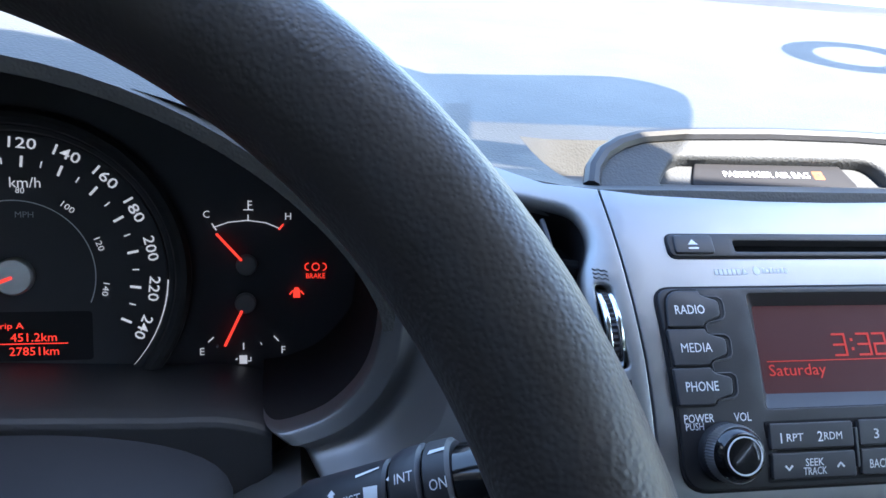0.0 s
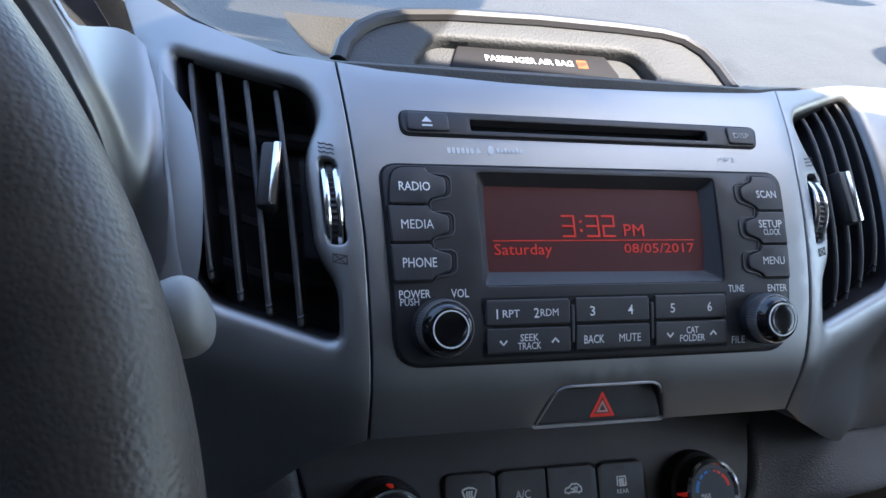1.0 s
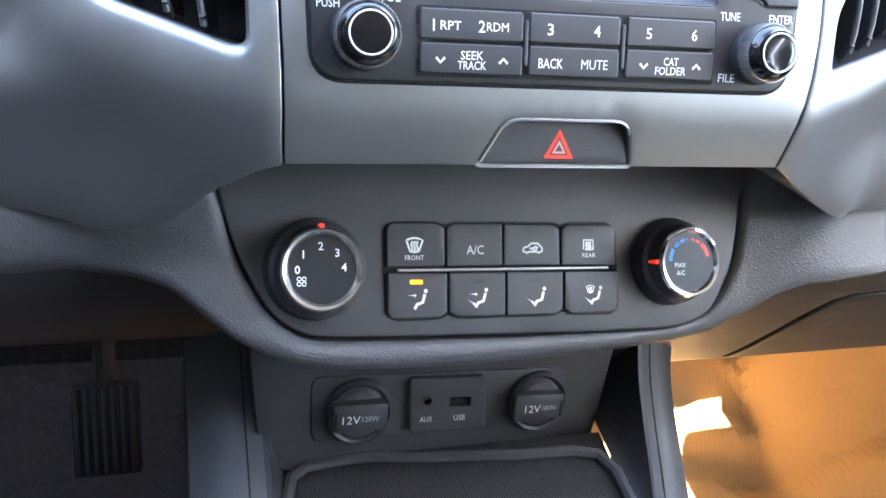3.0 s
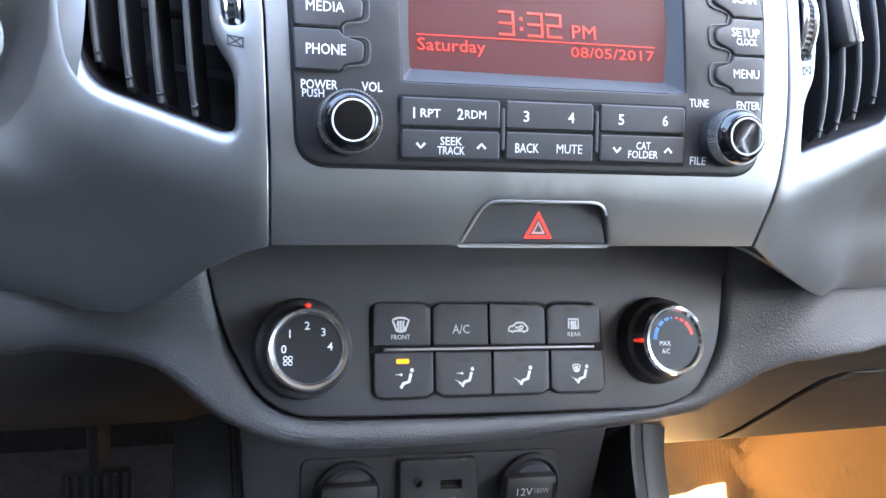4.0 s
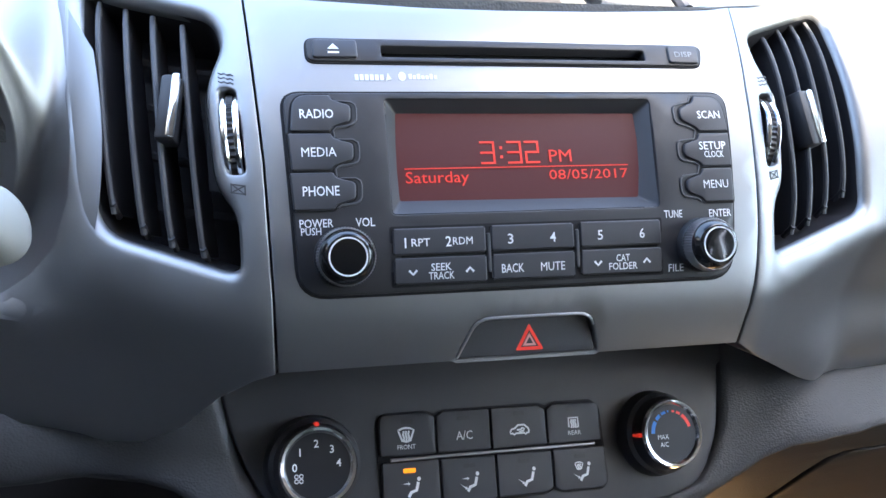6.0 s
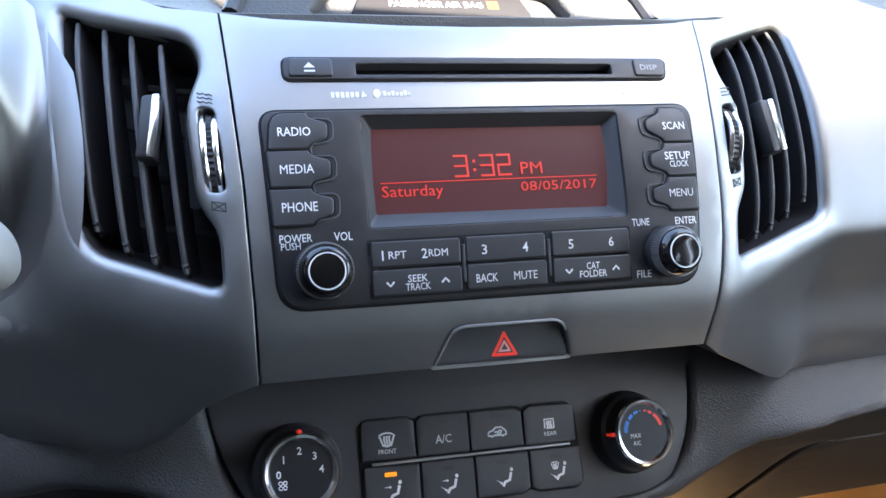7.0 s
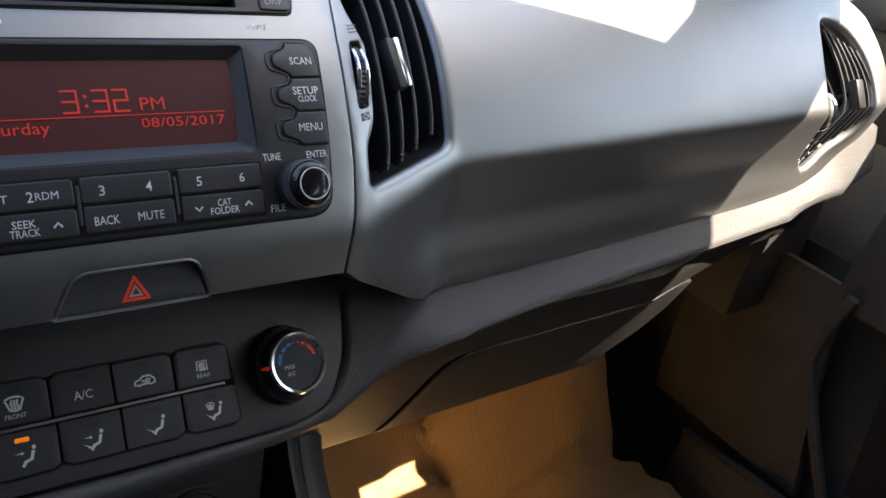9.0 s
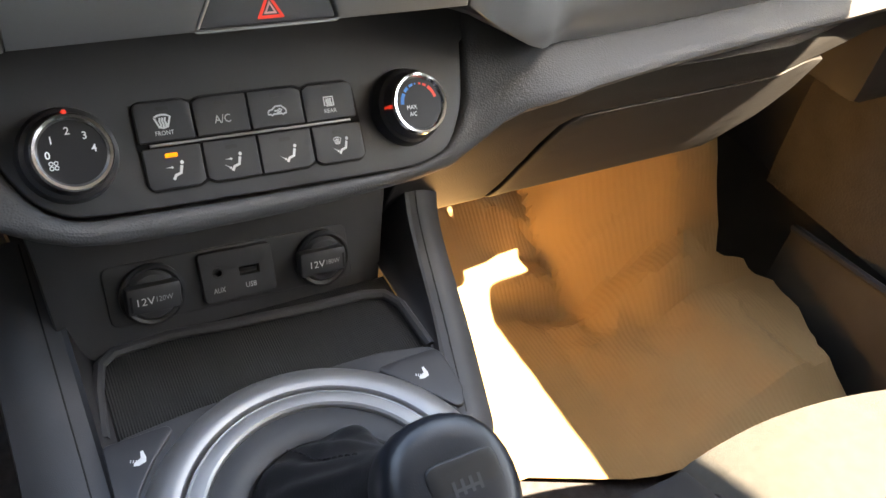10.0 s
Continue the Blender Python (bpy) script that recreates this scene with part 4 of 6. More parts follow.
piece("rim", tube([dash(a, b, 0.0001) for a, b in HAZ if b > -0.0418], 0.0007, 8), SATIN, hazard, "thin bright edge")
_t = mm((-5.6, -7.0), (7.0, -7.2), (0.5, 4.0))
piece("triangle", plate(rounded(_t, 0.0008), HZ, 0.0003, 0.0, 0.0002, [offset(_t, -0.0013)]), RED, hazard, "red outline triangle")
_t2 = offset(_t, -0.0019)
piece("triangle", plate(_t2, HZ, 0.0003, 0.0, 0.0002, [offset(_t2, -0.0008)]), PALERED, hazard, "pale inner triangle")

# ---- air vents ----
def vent(sign, label):
    o = VR if sign > 0 else VL
    t = thing("air_vent", label, "air vent", dash(sign * 0.15, 0.055), group="centre air vents")
    x0, x1 = 0.114, 0.190
    piece("duct", grid(lambda u, v: dash(sign * (x0 + (x1 - x0) * u), -0.008 + 0.126 * v, -0.031), 8, 12), DEEP, t)
    bm = bmesh.new()
    q = offset(o if area2(o) > 0 else o[::-1], -0.0002)
    rows = [[bm.verts.new(dash(a, e, hh)) for a, e in q] for hh in (-0.0045, -0.031)]
    for i in range(len(q)):
        j = (i + 1) % len(q)
        bm.faces.new((rows[0][i], rows[0][j], rows[1][j], rows[1][i]))
    piece("liner", bm, BLACK, t)
    tops = (143.6, 155.8, 166.8, 178.2) if sign > 0 else (138.0, 150.1, 161.1, 173.4)
    foot = (137.2, 148.4, 160.6, 174.6) if sign > 0 else (132.6, 144.5, 155.2, 166.6)
    heads = (106.5, 110.5, 113.0, 114.5) if sign > 0 else (107.0, 110.5, 113.0, 115.0)
    toes = (1.6, 3.8, 7.8, 13.8) if sign > 0 else (3.4, 6.4, 10.6, 18.0)
    for k in range(4):
        a, c = tops[k] / 1000, foot[k] / 1000
        hi, lo = heads[k] / 1000, toes[k] / 1000
        bm = bmesh.new()
        rows, edge = [], []
        for i in range(13):
            v = i / 12
            x = a + (c - a) * v
            e = hi + (lo - hi) * v
            p = dash(sign * x, e, -0.0045 - 0.003 * abs(2 * v - 1) ** 4)
            q = dash(sign * x, e, -0.024)
            w = Vector((0.0008, 0, 0))
            edge.append(p)
            rows.append([bm.verts.new(p - w), bm.verts.new(p + w), bm.verts.new(q + w), bm.verts.new(q - w)])
        for r0, r1 in zip(rows, rows[1:]):
            for i in range(4):
                bm.faces.new((r0[i], r1[i], r1[(i + 1) % 4], r0[(i + 1) % 4]))
        bm.faces.new(rows[0]); bm.faces.new(rows[-1][::-1])
        # Shade goes into the colour: black blade, lighter charcoal on the lit edge.
        b = piece("slat", bm, BLACK, t)
        piece("lit_front_edge", tube(edge, 0.00125, 8), CHARCOAL, b, "rounded slat edge, coloured lighter than its shaded blade")
        piece("slat_pin", tube([dash(sign * c, lo - 0.001, -0.012), dash(sign * c, lo + 0.004, -0.006)], 0.0014, 6), BLACK, t)
    for k in range(4):
        s = 0.022 + 0.024 * k
        piece("cross_vane", tube([dash(sign * 0.120, s, -0.024), dash(sign * 0.150, s + 0.001, -0.024), dash(sign * 0.180, s + 0.003, -0.024)], 0.0022, 6, squash=0.4), DEEP, t)
    # thumb slider on the second slat from the middle
    M = dash_frame(0.1508, 0.0560, 0.0) if sign > 0 else dash_frame(-0.1424, 0.0630, 0.0)
    lean = Matrix.Rotation(radians(-6 if sign > 0 else 4), 4, "Z")
    b = piece("slider", box(-0.0040, 0.0040, -0.0140, 0.0140, -0.010, 0.0012, 0.0020, M @ lean), BLACK, t)
    piece("slider_trim", box(0.0010, 0.0045, -0.0136, 0.0136, 0.0004, 0.0024, 0.0010, M @ lean), CHROME, b, "bright chrome edge")
    # thumb wheel beside the slats
    W = (dash_frame(0.1232, 0.0537, 0.0) if sign > 0 else dash_frame(-0.1185, 0.0555, 0.0)) @ Matrix.Rotation(radians(-20.0 * sign), 4, "Z") @ Matrix.Rotation(radians(-15.0 * sign), 4, "Y") @ Matrix.Translation((0, 0, -0.0184)) @ Matrix.Rotation(math.pi / 2, 4, "Y")
    w = piece("thumb_wheel", lathe([(0.0212, -0.0023), (0.0220, -0.0019), (0.0220, 0.0019), (0.0212, 0.0023)], W, 110, flutes=(1, 0.03, 2)), BLACK, t)
    for z in (-0.0023, 0.0023):
        piece("wheel_ring", lathe([(0.0205, z - 0.0012), (0.0219, z - 0.0011), (0.0224, z - 0.0003), (0.0224, z + 0.0004), (0.0219, z + 0.0011), (0.0205, z + 0.0012)], W, 60, cap=False), CHROME, w, "chrome wheel edge")
    piece("wheel_well", grid(lambda u, v: dash(sign * (0.112 + 0.019 * u), 0.032 + 0.044 * v, -0.012), 3, 6), DEEP, t)
    # open and closed symbols
    xs = 0.1251 if sign > 0 else -0.1197
    bm = bmesh.new()
    for k in range(3):
        y = 0.0758 + 0.0019 * k
        plate(stroke([(xs - 0.003 + 0.0012 * j, y + 0.0003 * (-1) ** j) for j in range(6)], 0.0006), dash, 0.0002, 0.0, 0.0001, bm=bm)
    piece("open_symbol", bm, TRIM, t)
    xs = 0.1203 if sign > 0 else -0.1166
    q = mm((-2.8, -1.9), (2.8, -1.9), (2.8, 1.9), (-2.8, 1.9))
    q = [(xs + a, 0.0318 + c) for a, c in q]
    bm = plate(q, dash, 0.0002, 0.0, 0.0001, [offset(q, -0.0005)])
    flat([stroke([q[0], q[2]], 0.0005), stroke([q[1], q[3]], 0.0005)], dash, 0.00025, bm)
    piece("closed_symbol", bm, TRIM, t)
    return t


vent(-1, "black slatted air vent with chrome slider beside the radio")
vent(1, "black slatted air vent with chrome slider beside the passenger panel")

end_vent = thing("air_vent", "black slatted air vent at the passenger end of the dashboard", "air vent", dash(0.63, 0.05))
piece("duct", grid(lambda u, v: dash(0.578 + 0.105 * u, s_of(0.885) + (s_of(1.03) - s_of(0.885)) * v, -0.031), 6, 10), DEEP, end_vent)
for k in range(6):
    a, c = 0.616 + 0.0085 * k, 0.606 + 0.0115 * k
    lo = 0.900 + 0.0065 * k
    pts = [dash(c + (a - c) * i / 8 + 0.012 * math.sin(math.pi * i / 8), s_of(lo) + (s_of(1.014 - 0.003 * k) - s_of(lo)) * i / 8, -0.006) for i in range(9)]
    piece("slat", tube(pts, 0.0026, 8, squash=0.45), CHARCOAL, end_vent)
piece("slider", box(-0.006, 0.006, -0.013, 0.013, -0.006, 0.004, 0.0018, dash_frame(0.634, s_of(0.966))), BLACK, end_vent)
piece("thumb_wheel", lathe([(0.017, -0.003), (0.018, -0.002), (0.018, 0.002), (0.017, 0.003)], dash_frame(0.593, s_of(0.957), -0.0160) @ Matrix.Rotation(math.pi / 2, 4, "Y"), 60), CHROME, end_vent)

# ---- climate panel ----
climate = thing("climate_panel", "charcoal heating panel with two chrome ringed knobs and eight keys", "climate control", CLIMATE(0, 0))
piece("panel", plate(smooth_loop([(a / 1000, b / 1000) for a, b in ACOUT], 2), CLIMATE, 0.0, 0.0012, 0.012, step=0.012), PANEL, climate)
_blk = mm((-57.5, 19), (-54.6, 22), (-33.8, 22.2), (-29.7, 20.2), (-25.6, 22.2), (25, 22.6), (28.6, 20.6), (33, 22.8), (54, 22.8), (58, 19), (59.6, -17), (56, -20.2), (34, -19.8), (29.8, -17.4), (25.5, -19.9), (-23.5, -19.9), (-27.6, -17.4), (-31.6, -19.9), (-53, -20), (-56.6, -16.5))
_blk = rounded(_blk, 0.0022)
piece("key_bed", plate(offset(_blk, 0.0009), CLIMATE, 0.0004, 0.0, 0.0006), DEEP, climate)
COLU = (-57.5, -29.7, -1.7, 27.9, 58.0)
COLD = (-57.0, -28.5, -0.2, 29.6, 59.4)
ckeys = []
for row in (0, 1):
    c = COLU if row == 0 else COLD
    for k in range(4):
        x0, x1 = c[k] + 0.5, c[k + 1] - 0.5
        y0, y1 = (3.0, 22.2) if row == 0 else (-19.7, 0.2)
        pts = [(x0, y0), (x1, y0), (x1, y1), (x0, y1)]
        n = 2.3
        if row == 0:
            q = [(x0, y0), (x1, y0)] + ([(x1, y1 - n), (x1 - 3.6, y1)] if k in (0, 2) else [(x1, y1)]) + ([(x0 + 3.6, y1), (x0, y1 - n)] if k in (1, 3) else [(x0, y1)])
            rr = [0.0006] * len(q)
            if k == 0: rr[-1] = 0.004
            if k == 3: rr[2] = 0.004
        else:
            q = ([(x0, y0 + n), (x0 + 3.6, y0)] if k in (1, 3) else [(x0, y0)]) + ([(x1 - 3.6, y0), (x1, y0 + n)] if k in (0, 2) else [(x1, y0)]) + [(x1, y1), (x0, y1)]
            rr = [0.0006] * len(q)
            if k == 0: rr[0] = 0.004
            if k == 3: rr[2] = 0.004
        b = piece("button", plate(rounded(mm(*q), rr), CLIMATE, 0.0022, 0.0006, 0.002), KEY, climate)
        ckeys.append(b)
        lx = ((-43.7, -15.5, 13.3, 42.6) if row == 0 else (-43.5, -14.1, 14.4, 44.6))[k]
        ly = (18.4, 18.4, 19.0, 19.4)[k] if row == 0 else -3.8
        piece("lamp", plate(rounded(mm((lx - 3.0, ly - 1.0), (lx + 3.0, ly - 1.0), (lx + 3.0, ly + 1.0), (lx - 3.0, ly + 1.0)), 0.0006), CLIMATE, 0.0023, 0.0, 0.0002), AMBER if (row, k) == (1, 0) else BLACK, b,
              "lit amber lamp" if (row, k) == (1, 0) else "unlit lamp")
piece("trim_bar", plate(rounded(mm((-52.4, 0.7), (53.2, 1.1), (53.2, 2.5), (-52.4, 2.1)), 0.0006), CLIMATE, 0.0036, 0.0005, 0.002), SATIN, climate, "thin satin metal bar")


def icon(loops, b, h=0.0023):
    piece("symbol", flat(loops, CLIMATE, h), LEGEND, b)


def mmo(x, y, *p):
    return [((x + a) / 1000, (y + c) / 1000) for a, c in p]


W5 = 0.00090


def screen_icon(x, y, k=1.0):
    fan = [(-3.6 * k, 2.2 * k), (-1.8 * k, 3.0 * k), (0, 3.2 * k), (1.8 * k, 3.0 * k), (3.6 * k, 2.2 * k), (1.9 * k, -2.4 * k), (0, -2.8 * k), (-1.9 * k, -2.4 * k), (-3.6 * k, 2.2 * k)]
    out = [stroke(mmo(x, y, *fan), W5 * k)]
    for d in (-1.2, 0, 1.2):
        out.append(stroke(mmo(x, y, (d * k - 0.2, -2.8 * k), (d * k + 0.25, -1.2 * k), (d * k - 0.25, 0.4 * k), (d * k + 0.2, 1.9 * k)), W5 * k))
    return out


def seated(x, y):
    """A pictogram of a seat with an air arrow."""
    return [ellipse((x + 4.0) / 1000, (y + 3.6) / 1000, 0.0009, 0.0010, 10), stroke(mmo(x, y, (3.6, 2.2), (2.6, -1.4), (0.0, -2.2), (-1.2, -4.2)), 0.0014)]


icon(screen_icon(-44.3, 12.2, 1.05), ckeys[0])
lettering("FRONT", CLIMATE.at(-0.0444, 0.0070, 0.0023), 0.0022, 0.0088, "legend", LEGEND, ckeys[0], bold=0.006)
lettering("A/C", CLIMATE.at(-0.0156, 0.0105, 0.0023), 0.0042, 0.0084, "legend", LEGEND, ckeys[1], bold=0.009)
car = [(-4.9, -0.6), (-4.2, 0.6), (-2.4, 1.0), (-0.6, 2.5), (2.6, 2.5), (4.6, 0.8), (5.0, -0.2), (4.8, -1.4), (3.8, -1.4), (3.2, -2.0), (2.4, -1.4), (-2.0, -1.4), (-2.8, -2.0), (-3.6, -1.4), (-4.8, -1.4), (-4.9, -0.6)]
icon([stroke(mmo(13.2, 10.8, *car), W5), stroke(mmo(13.2, 10.8, (-1.4, 0.2), (0.4, 0.2), (1.6, 1.0), (2.6, 0.6), (2.0, -0.4), (-0.2, -0.5)), W5)], ckeys[2])
icon([stroke(mmo(42.7, 12.6, (-2.6, -2.2), (-2.6, 2.4), (2.6, 2.4), (2.6, -2.2), (1.6, -2.2)), W5)] + [stroke(mmo(42.7, 12.6, (d - 0.2, -2.6), (d + 0.25, -1.0), (d - 0.25, 0.2), (d + 0.2, 1.6)), W5) for d in (-1.1, 0, 1.1)], ckeys[3])
lettering("REAR", CLIMATE.at(0.0429, 0.0078, 0.0023), 0.0022, 0.0072, "legend", LEGEND, ckeys[3], bold=0.006)
for k, x in enumerate((-43.2, -14.2, 15.2, 45.3)):
    q = seated(x, -11.4)
    if k in (0, 1):
        q.append(mmo(x, -11.4, (-4.2, 1.8), (-1.2, 1.4), (-1.2, 0.9), (-0.2, 1.7), (-1.2, 2.6), (-1.2, 2.1)))
    if k in (1, 2, 3):
        q.append(mmo(x, -11.4, (-5.0, -0.6), (-2.4, -2.6), (-2.7, -3.1), (-1.2, -3.2), (-1.7, -1.9), (-2.0, -2.2)))
    if k == 3:
        q += screen_icon(x - 1.6, -8.6, 0.6)
    icon(q, ckeys[4 + k])


def climate_knob(u, v, label, turn):
    M = CLIMATE.at(u, v, 0.0)
    k = piece("knob", lathe([(0.0218, 0.0), (0.0216, 0.002), (0.0204, 0.0078), (0.0184, 0.0092), (0.0173, 0.0150), (0.0168, 0.0165)], M, 64), BLACK, climate, label)
    piece("ring", lathe([(0.0167, 0.0145), (0.0171, 0.0166), (0.0163, 0.0184), (0.0150, 0.0181), (0.0139, 0.0166)], M, 64, cap=False), BRIGHT, k, "polished chrome ring")
    piece("face", lathe([(0.0141, 0.0167), (0.008, 0.0165), (0.0005, 0.0164)], M, 48), KNOBFACE, k)
    piece("pointer", plate(rounded(rect(-0.0010, 0.0148, 0.0010, 0.0186), 0.0004), lambda a, b, h=0.0: M @ (Matrix.Rotation(turn, 4, "Z") @ Vector((a, b, 0.0130 + h))), 0.003, 0.0004, 0.006), RED, k, "red pointer")
    return k, M


k1, M1 = climate_knob(-0.0880, 0.0024, "fan speed knob with figures", 0.0)
for body, x, y, cap in (("0", -10.2, 0.0, 3.4), ("1", -7.8, 6.2, 3.4), ("2", -0.7, 9.5, 3.4), ("3", 6.0, 6.8, 3.4), ("4", 8.8, 0.9, 3.4)):
    lettering(body, M1 @ Matrix.Translation((x / 1000, y / 1000, 0.0166)), cap / 1000, 0, "legend", LEGEND, k1, bold=0.012)
KF = lambda a, b, h=0.0: M1 @ Vector((a, b, 0.0166 + h))
piece("fan_symbol", flat([stroke(arc(-0.0085 + dx, -0.0048 + dy, 0.0008, 0, 340, 10), 0.0004) for dx, dy in ((-.0010, -.0010), (.0010, -.0010), (-.0010, .0010), (.0010, .0010))], KF, 0.0002), LEGEND, k1)
k2, M2 = climate_knob(0.0896, 0.0044, "temperature knob with blue and red scale", math.pi / 2)
KT = lambda a, b, h=0.0: M2 @ Vector((a, b, 0.0166 + h))
for a0, a1, r, m in ((178, 146, 0.0020, BLUE), (140, 124, 0.0017, BLUE), (118, 104, 0.0013, BLUE), (98, 94, 0.0009, BLUE), (84, 76, 0.0010, RED), (70, 58, 0.0013, RED), (52, 14, 0.0017, RED)):
    piece("scale_mark", flat([stroke(arc(0, 0, 0.0108, a0, a1, 8), r)], KT, 0.0002), m, k2)
lettering("MAX", M2 @ Matrix.Translation((-0.0052, -0.0015, 0.0166)), 0.0024, 0.0062, "legend", LEGEND, k2)
lettering("A/C", M2 @ Matrix.Translation((-0.0050, -0.0052, 0.0166)), 0.0024, 0.0046, "legend", LEGEND, k2)

# ---- glove box and passenger knee trim ----
glove = thing("glove_box", "dark plastic glove box under the passenger dashboard", "glove box", (0.4, 0.03, 0.76))
GP = [(0.006, 0.836), (-0.003, 0.829), (-0.002, 0.816), (0.002, 0.800), (0.009, 0.780), (0.020, 0.752), (0.032, 0.724), (0.042, 0.704), (0.054, 0.696), (0.13, 0.702)]


def gsurf(x, w, h=0.0):
    k = min(max(w, 0.0), 0.9999) * (len(GP) - 1)
    i, f = int(k), k - int(k)
    p0, p1 = GP[i], GP[i + 1]
    y, z = p0[0] + (p1[0] - p0[0]) * f, p0[1] + (p1[1] - p0[1]) * f
    up = 0.022 * max(0.0, x - 0.42) / 0.2
    n = Vector((0, p0[1] - p1[1], p1[0] - p0[0])).normalized()
    n = Vector((0, -abs(n.y), -abs(n.z) if p1[0] > p0[0] else abs(n.z)))
    return Vector((x, y + 0.5 * max(0.0, x - 0.60) ** 2 + 0.022 * min(1.0, max(0.0, (x - 0.42) / 0.14)), z + up)) + n * h


_gap = [(0.190, 0.90), (0.197, 0.72), (0.203, 0.58), (0.209, 0.47), (0.216, 0.385), (0.226, 0.348), (0.25, 0.338), (0.32, 0.336), (0.42, 0.334), (0.46, 0.338), (0.475, 0.355)]
piece("upper_trim", plate([(0.235, 0.0), (0.66, 0.0), (0.655, 0.36), (0.478, 0.348)] + _gap[::-1][1:] + [(0.152, 0.88), (0.10, 0.72), (0.10, 0.36), (0.15, 0.12)], gsurf, 0.0, 0.002, 0.02, step=0.03), GLOVE, glove)
piece("door", plate([(a + 0.004, b + 0.008) for a, b in _gap[:6]] + [(a, b + 0.010) for a, b in _gap[6:]] + [(0.50, 0.42), (0.50, 0.58), (0.48, 0.72), (0.40, 0.84), (0.30, 0.90)], gsurf, 0.0005, 0.002, 0.02, step=0.03), GLOVE, glove)

# ---- centre console ----
console = thing("centre_console", "dark plastic centre console with open tray", "console", (0, -0.1, 0.6))
piece("back_panel", plate(rounded(mm((-100, -34), (96, -36), (108, 62), (-112, 62)), 0.004), SOCKET, -0.004, 0.001, 0.01, step=0.03), PANEL, console)


def tray(u, v):
    return (-0.098 + 0.1840 * u, -0.088 + (0.079 + 0.002 * u) * v, 0.7055 - 0.003 * u)


TRAYMAT = mat("tray_rubber", (0.022, 0.021, 0.022), 0.65, 0, 0.1, 60, 0.8, 260, "weave", stretch=(0.8, 0.6, 1))
piece("tray_mat", grid(tray, 16, 10, 0.004), TRAYMAT, console, "black meshed rubber tray mat")
piece("tray_lip", tube([(-0.105, -0.070, 0.707), (-0.1015, -0.038, 0.707), (-0.097, -0.020, 0.707), (-0.088, -0.0135, 0.707), (-0.056, -0.0115, 0.707), (-0.023, -0.0150, 0.706), (0.033, -0.0190, 0.705), (0.064, -0.0200, 0.705), (0.078, -0.024, 0.705), (0.0845, -0.036, 0.705), (0.086, -0.075, 0.706)], 0.0034, 8), PANEL, console)
# flanks: inner and outer edge of the smooth strip on each side
EDGES = {1: ([(0.122, 0.045, 0.758), (0.110, 0.007, 0.737), (0.0986, -0.0545, 0.712), (0.079, -0.121, 0.7065), (0.068, -0.165, 0.702), (0.066, -0.38, 0.690)],
             [(0.152, 0.050, 0.748), (0.134, 0.010, 0.727), (0.118, -0.070, 0.702), (0.100, -0.130, 0.697), (0.0845, -0.182, 0.693), (0.083, -0.38, 0.685)]),
         -1: ([(-0.113, 0.045, 0.752), (-0.112, 0.0167, 0.735), (-0.110, -0.050, 0.715), (-0.1085, -0.115, 0.7075), (-0.110, -0.165, 0.703), (-0.112, -0.38, 0.690)],
              [(-0.150, 0.050, 0.742), (-0.149, 0.015, 0.724), (-0.147, -0.050, 0.705), (-0.146, -0.115, 0.697), (-0.145, -0.165, 0.693), (-0.145, -0.38, 0.685)])}


def on_edge(p, u):
    k = min(u * 5, 4.999)
    i, t = int(k), k - int(k)
    P = [Vector(p[min(max(i + d, 0), 5)]) for d in (-1, 0, 1, 2)]
    return 0.5 * (2 * P[1] + (P[2] - P[0]) * t + (2 * P[0] - 5 * P[1] + 4 * P[2] - P[3]) * t * t + (3 * P[1] - P[0] - 3 * P[2] + P[3]) * t ** 3)


def shoulder(sg):
    def f(u, v):
        a, c = on_edge(EDGES[sg][0], u), on_edge(EDGES[sg][1], u)
        if v < 0.5:
            return a.lerp(c, v * 2) + Vector((0, 0, 0.004 * math.sin(math.pi * v * 2)))
        w = v * 2 - 1
        return c + Vector((sg * (0.010 * w * w + 0.004 * math.sin(math.pi * min(1.0, w * 6) / 2) - 0.004 * w), 0, -0.31 * w))
    return f


def inner(sg):
    def f(u, v):
        a = on_edge(EDGES[sg][0], u * 0.62)
        b = Vector((0.0865 if sg > 0 else -0.0995, a.y, 0.703))
        p = a.lerp(b, v)
        p.z -= 0.5 * (a.z - b.z) * math.sin(math.pi * v) * 0.5
        return p
    return f


for sg in (-1, 1):
    piece("side_wall", grid(shoulder(sg), 36, 24, 0.005 * sg), CHARCOAL, console, "charcoal console flank")
    piece("inner_wall", grid(inner(sg), 20, 8, 0.003 * sg), BLACK, console)
    # parting line along the strip
    piece("seam", tube([on_edge(EDGES[sg][0], 0.02 + 0.6 * k / 14).lerp(on_edge(EDGES[sg][1], 0.02 + 0.6 * k / 14), 0.22) + Vector((0, 0, 0.0022)) for k in range(15)], 0.0006, 6), DEEP, console)


piece("core", box(-0.100, 0.078, -0.38, 0.06, 0.38, 0.683, 0.004), TRIM, console)
piece("front_core", box(-0.125, 0.098, -0.112, 0.06, 0.38, 0.672, 0.004), TRIM, console)


def deck(x, y, h=0.0):
    return Vector((x, y, 0.709 + 0.006 * math.cos(8 * x) - 0.02 * max(0.0, -0.16 - y))) + Vector((0, 0, h))


_ringc = (-0.0137, -0.158)
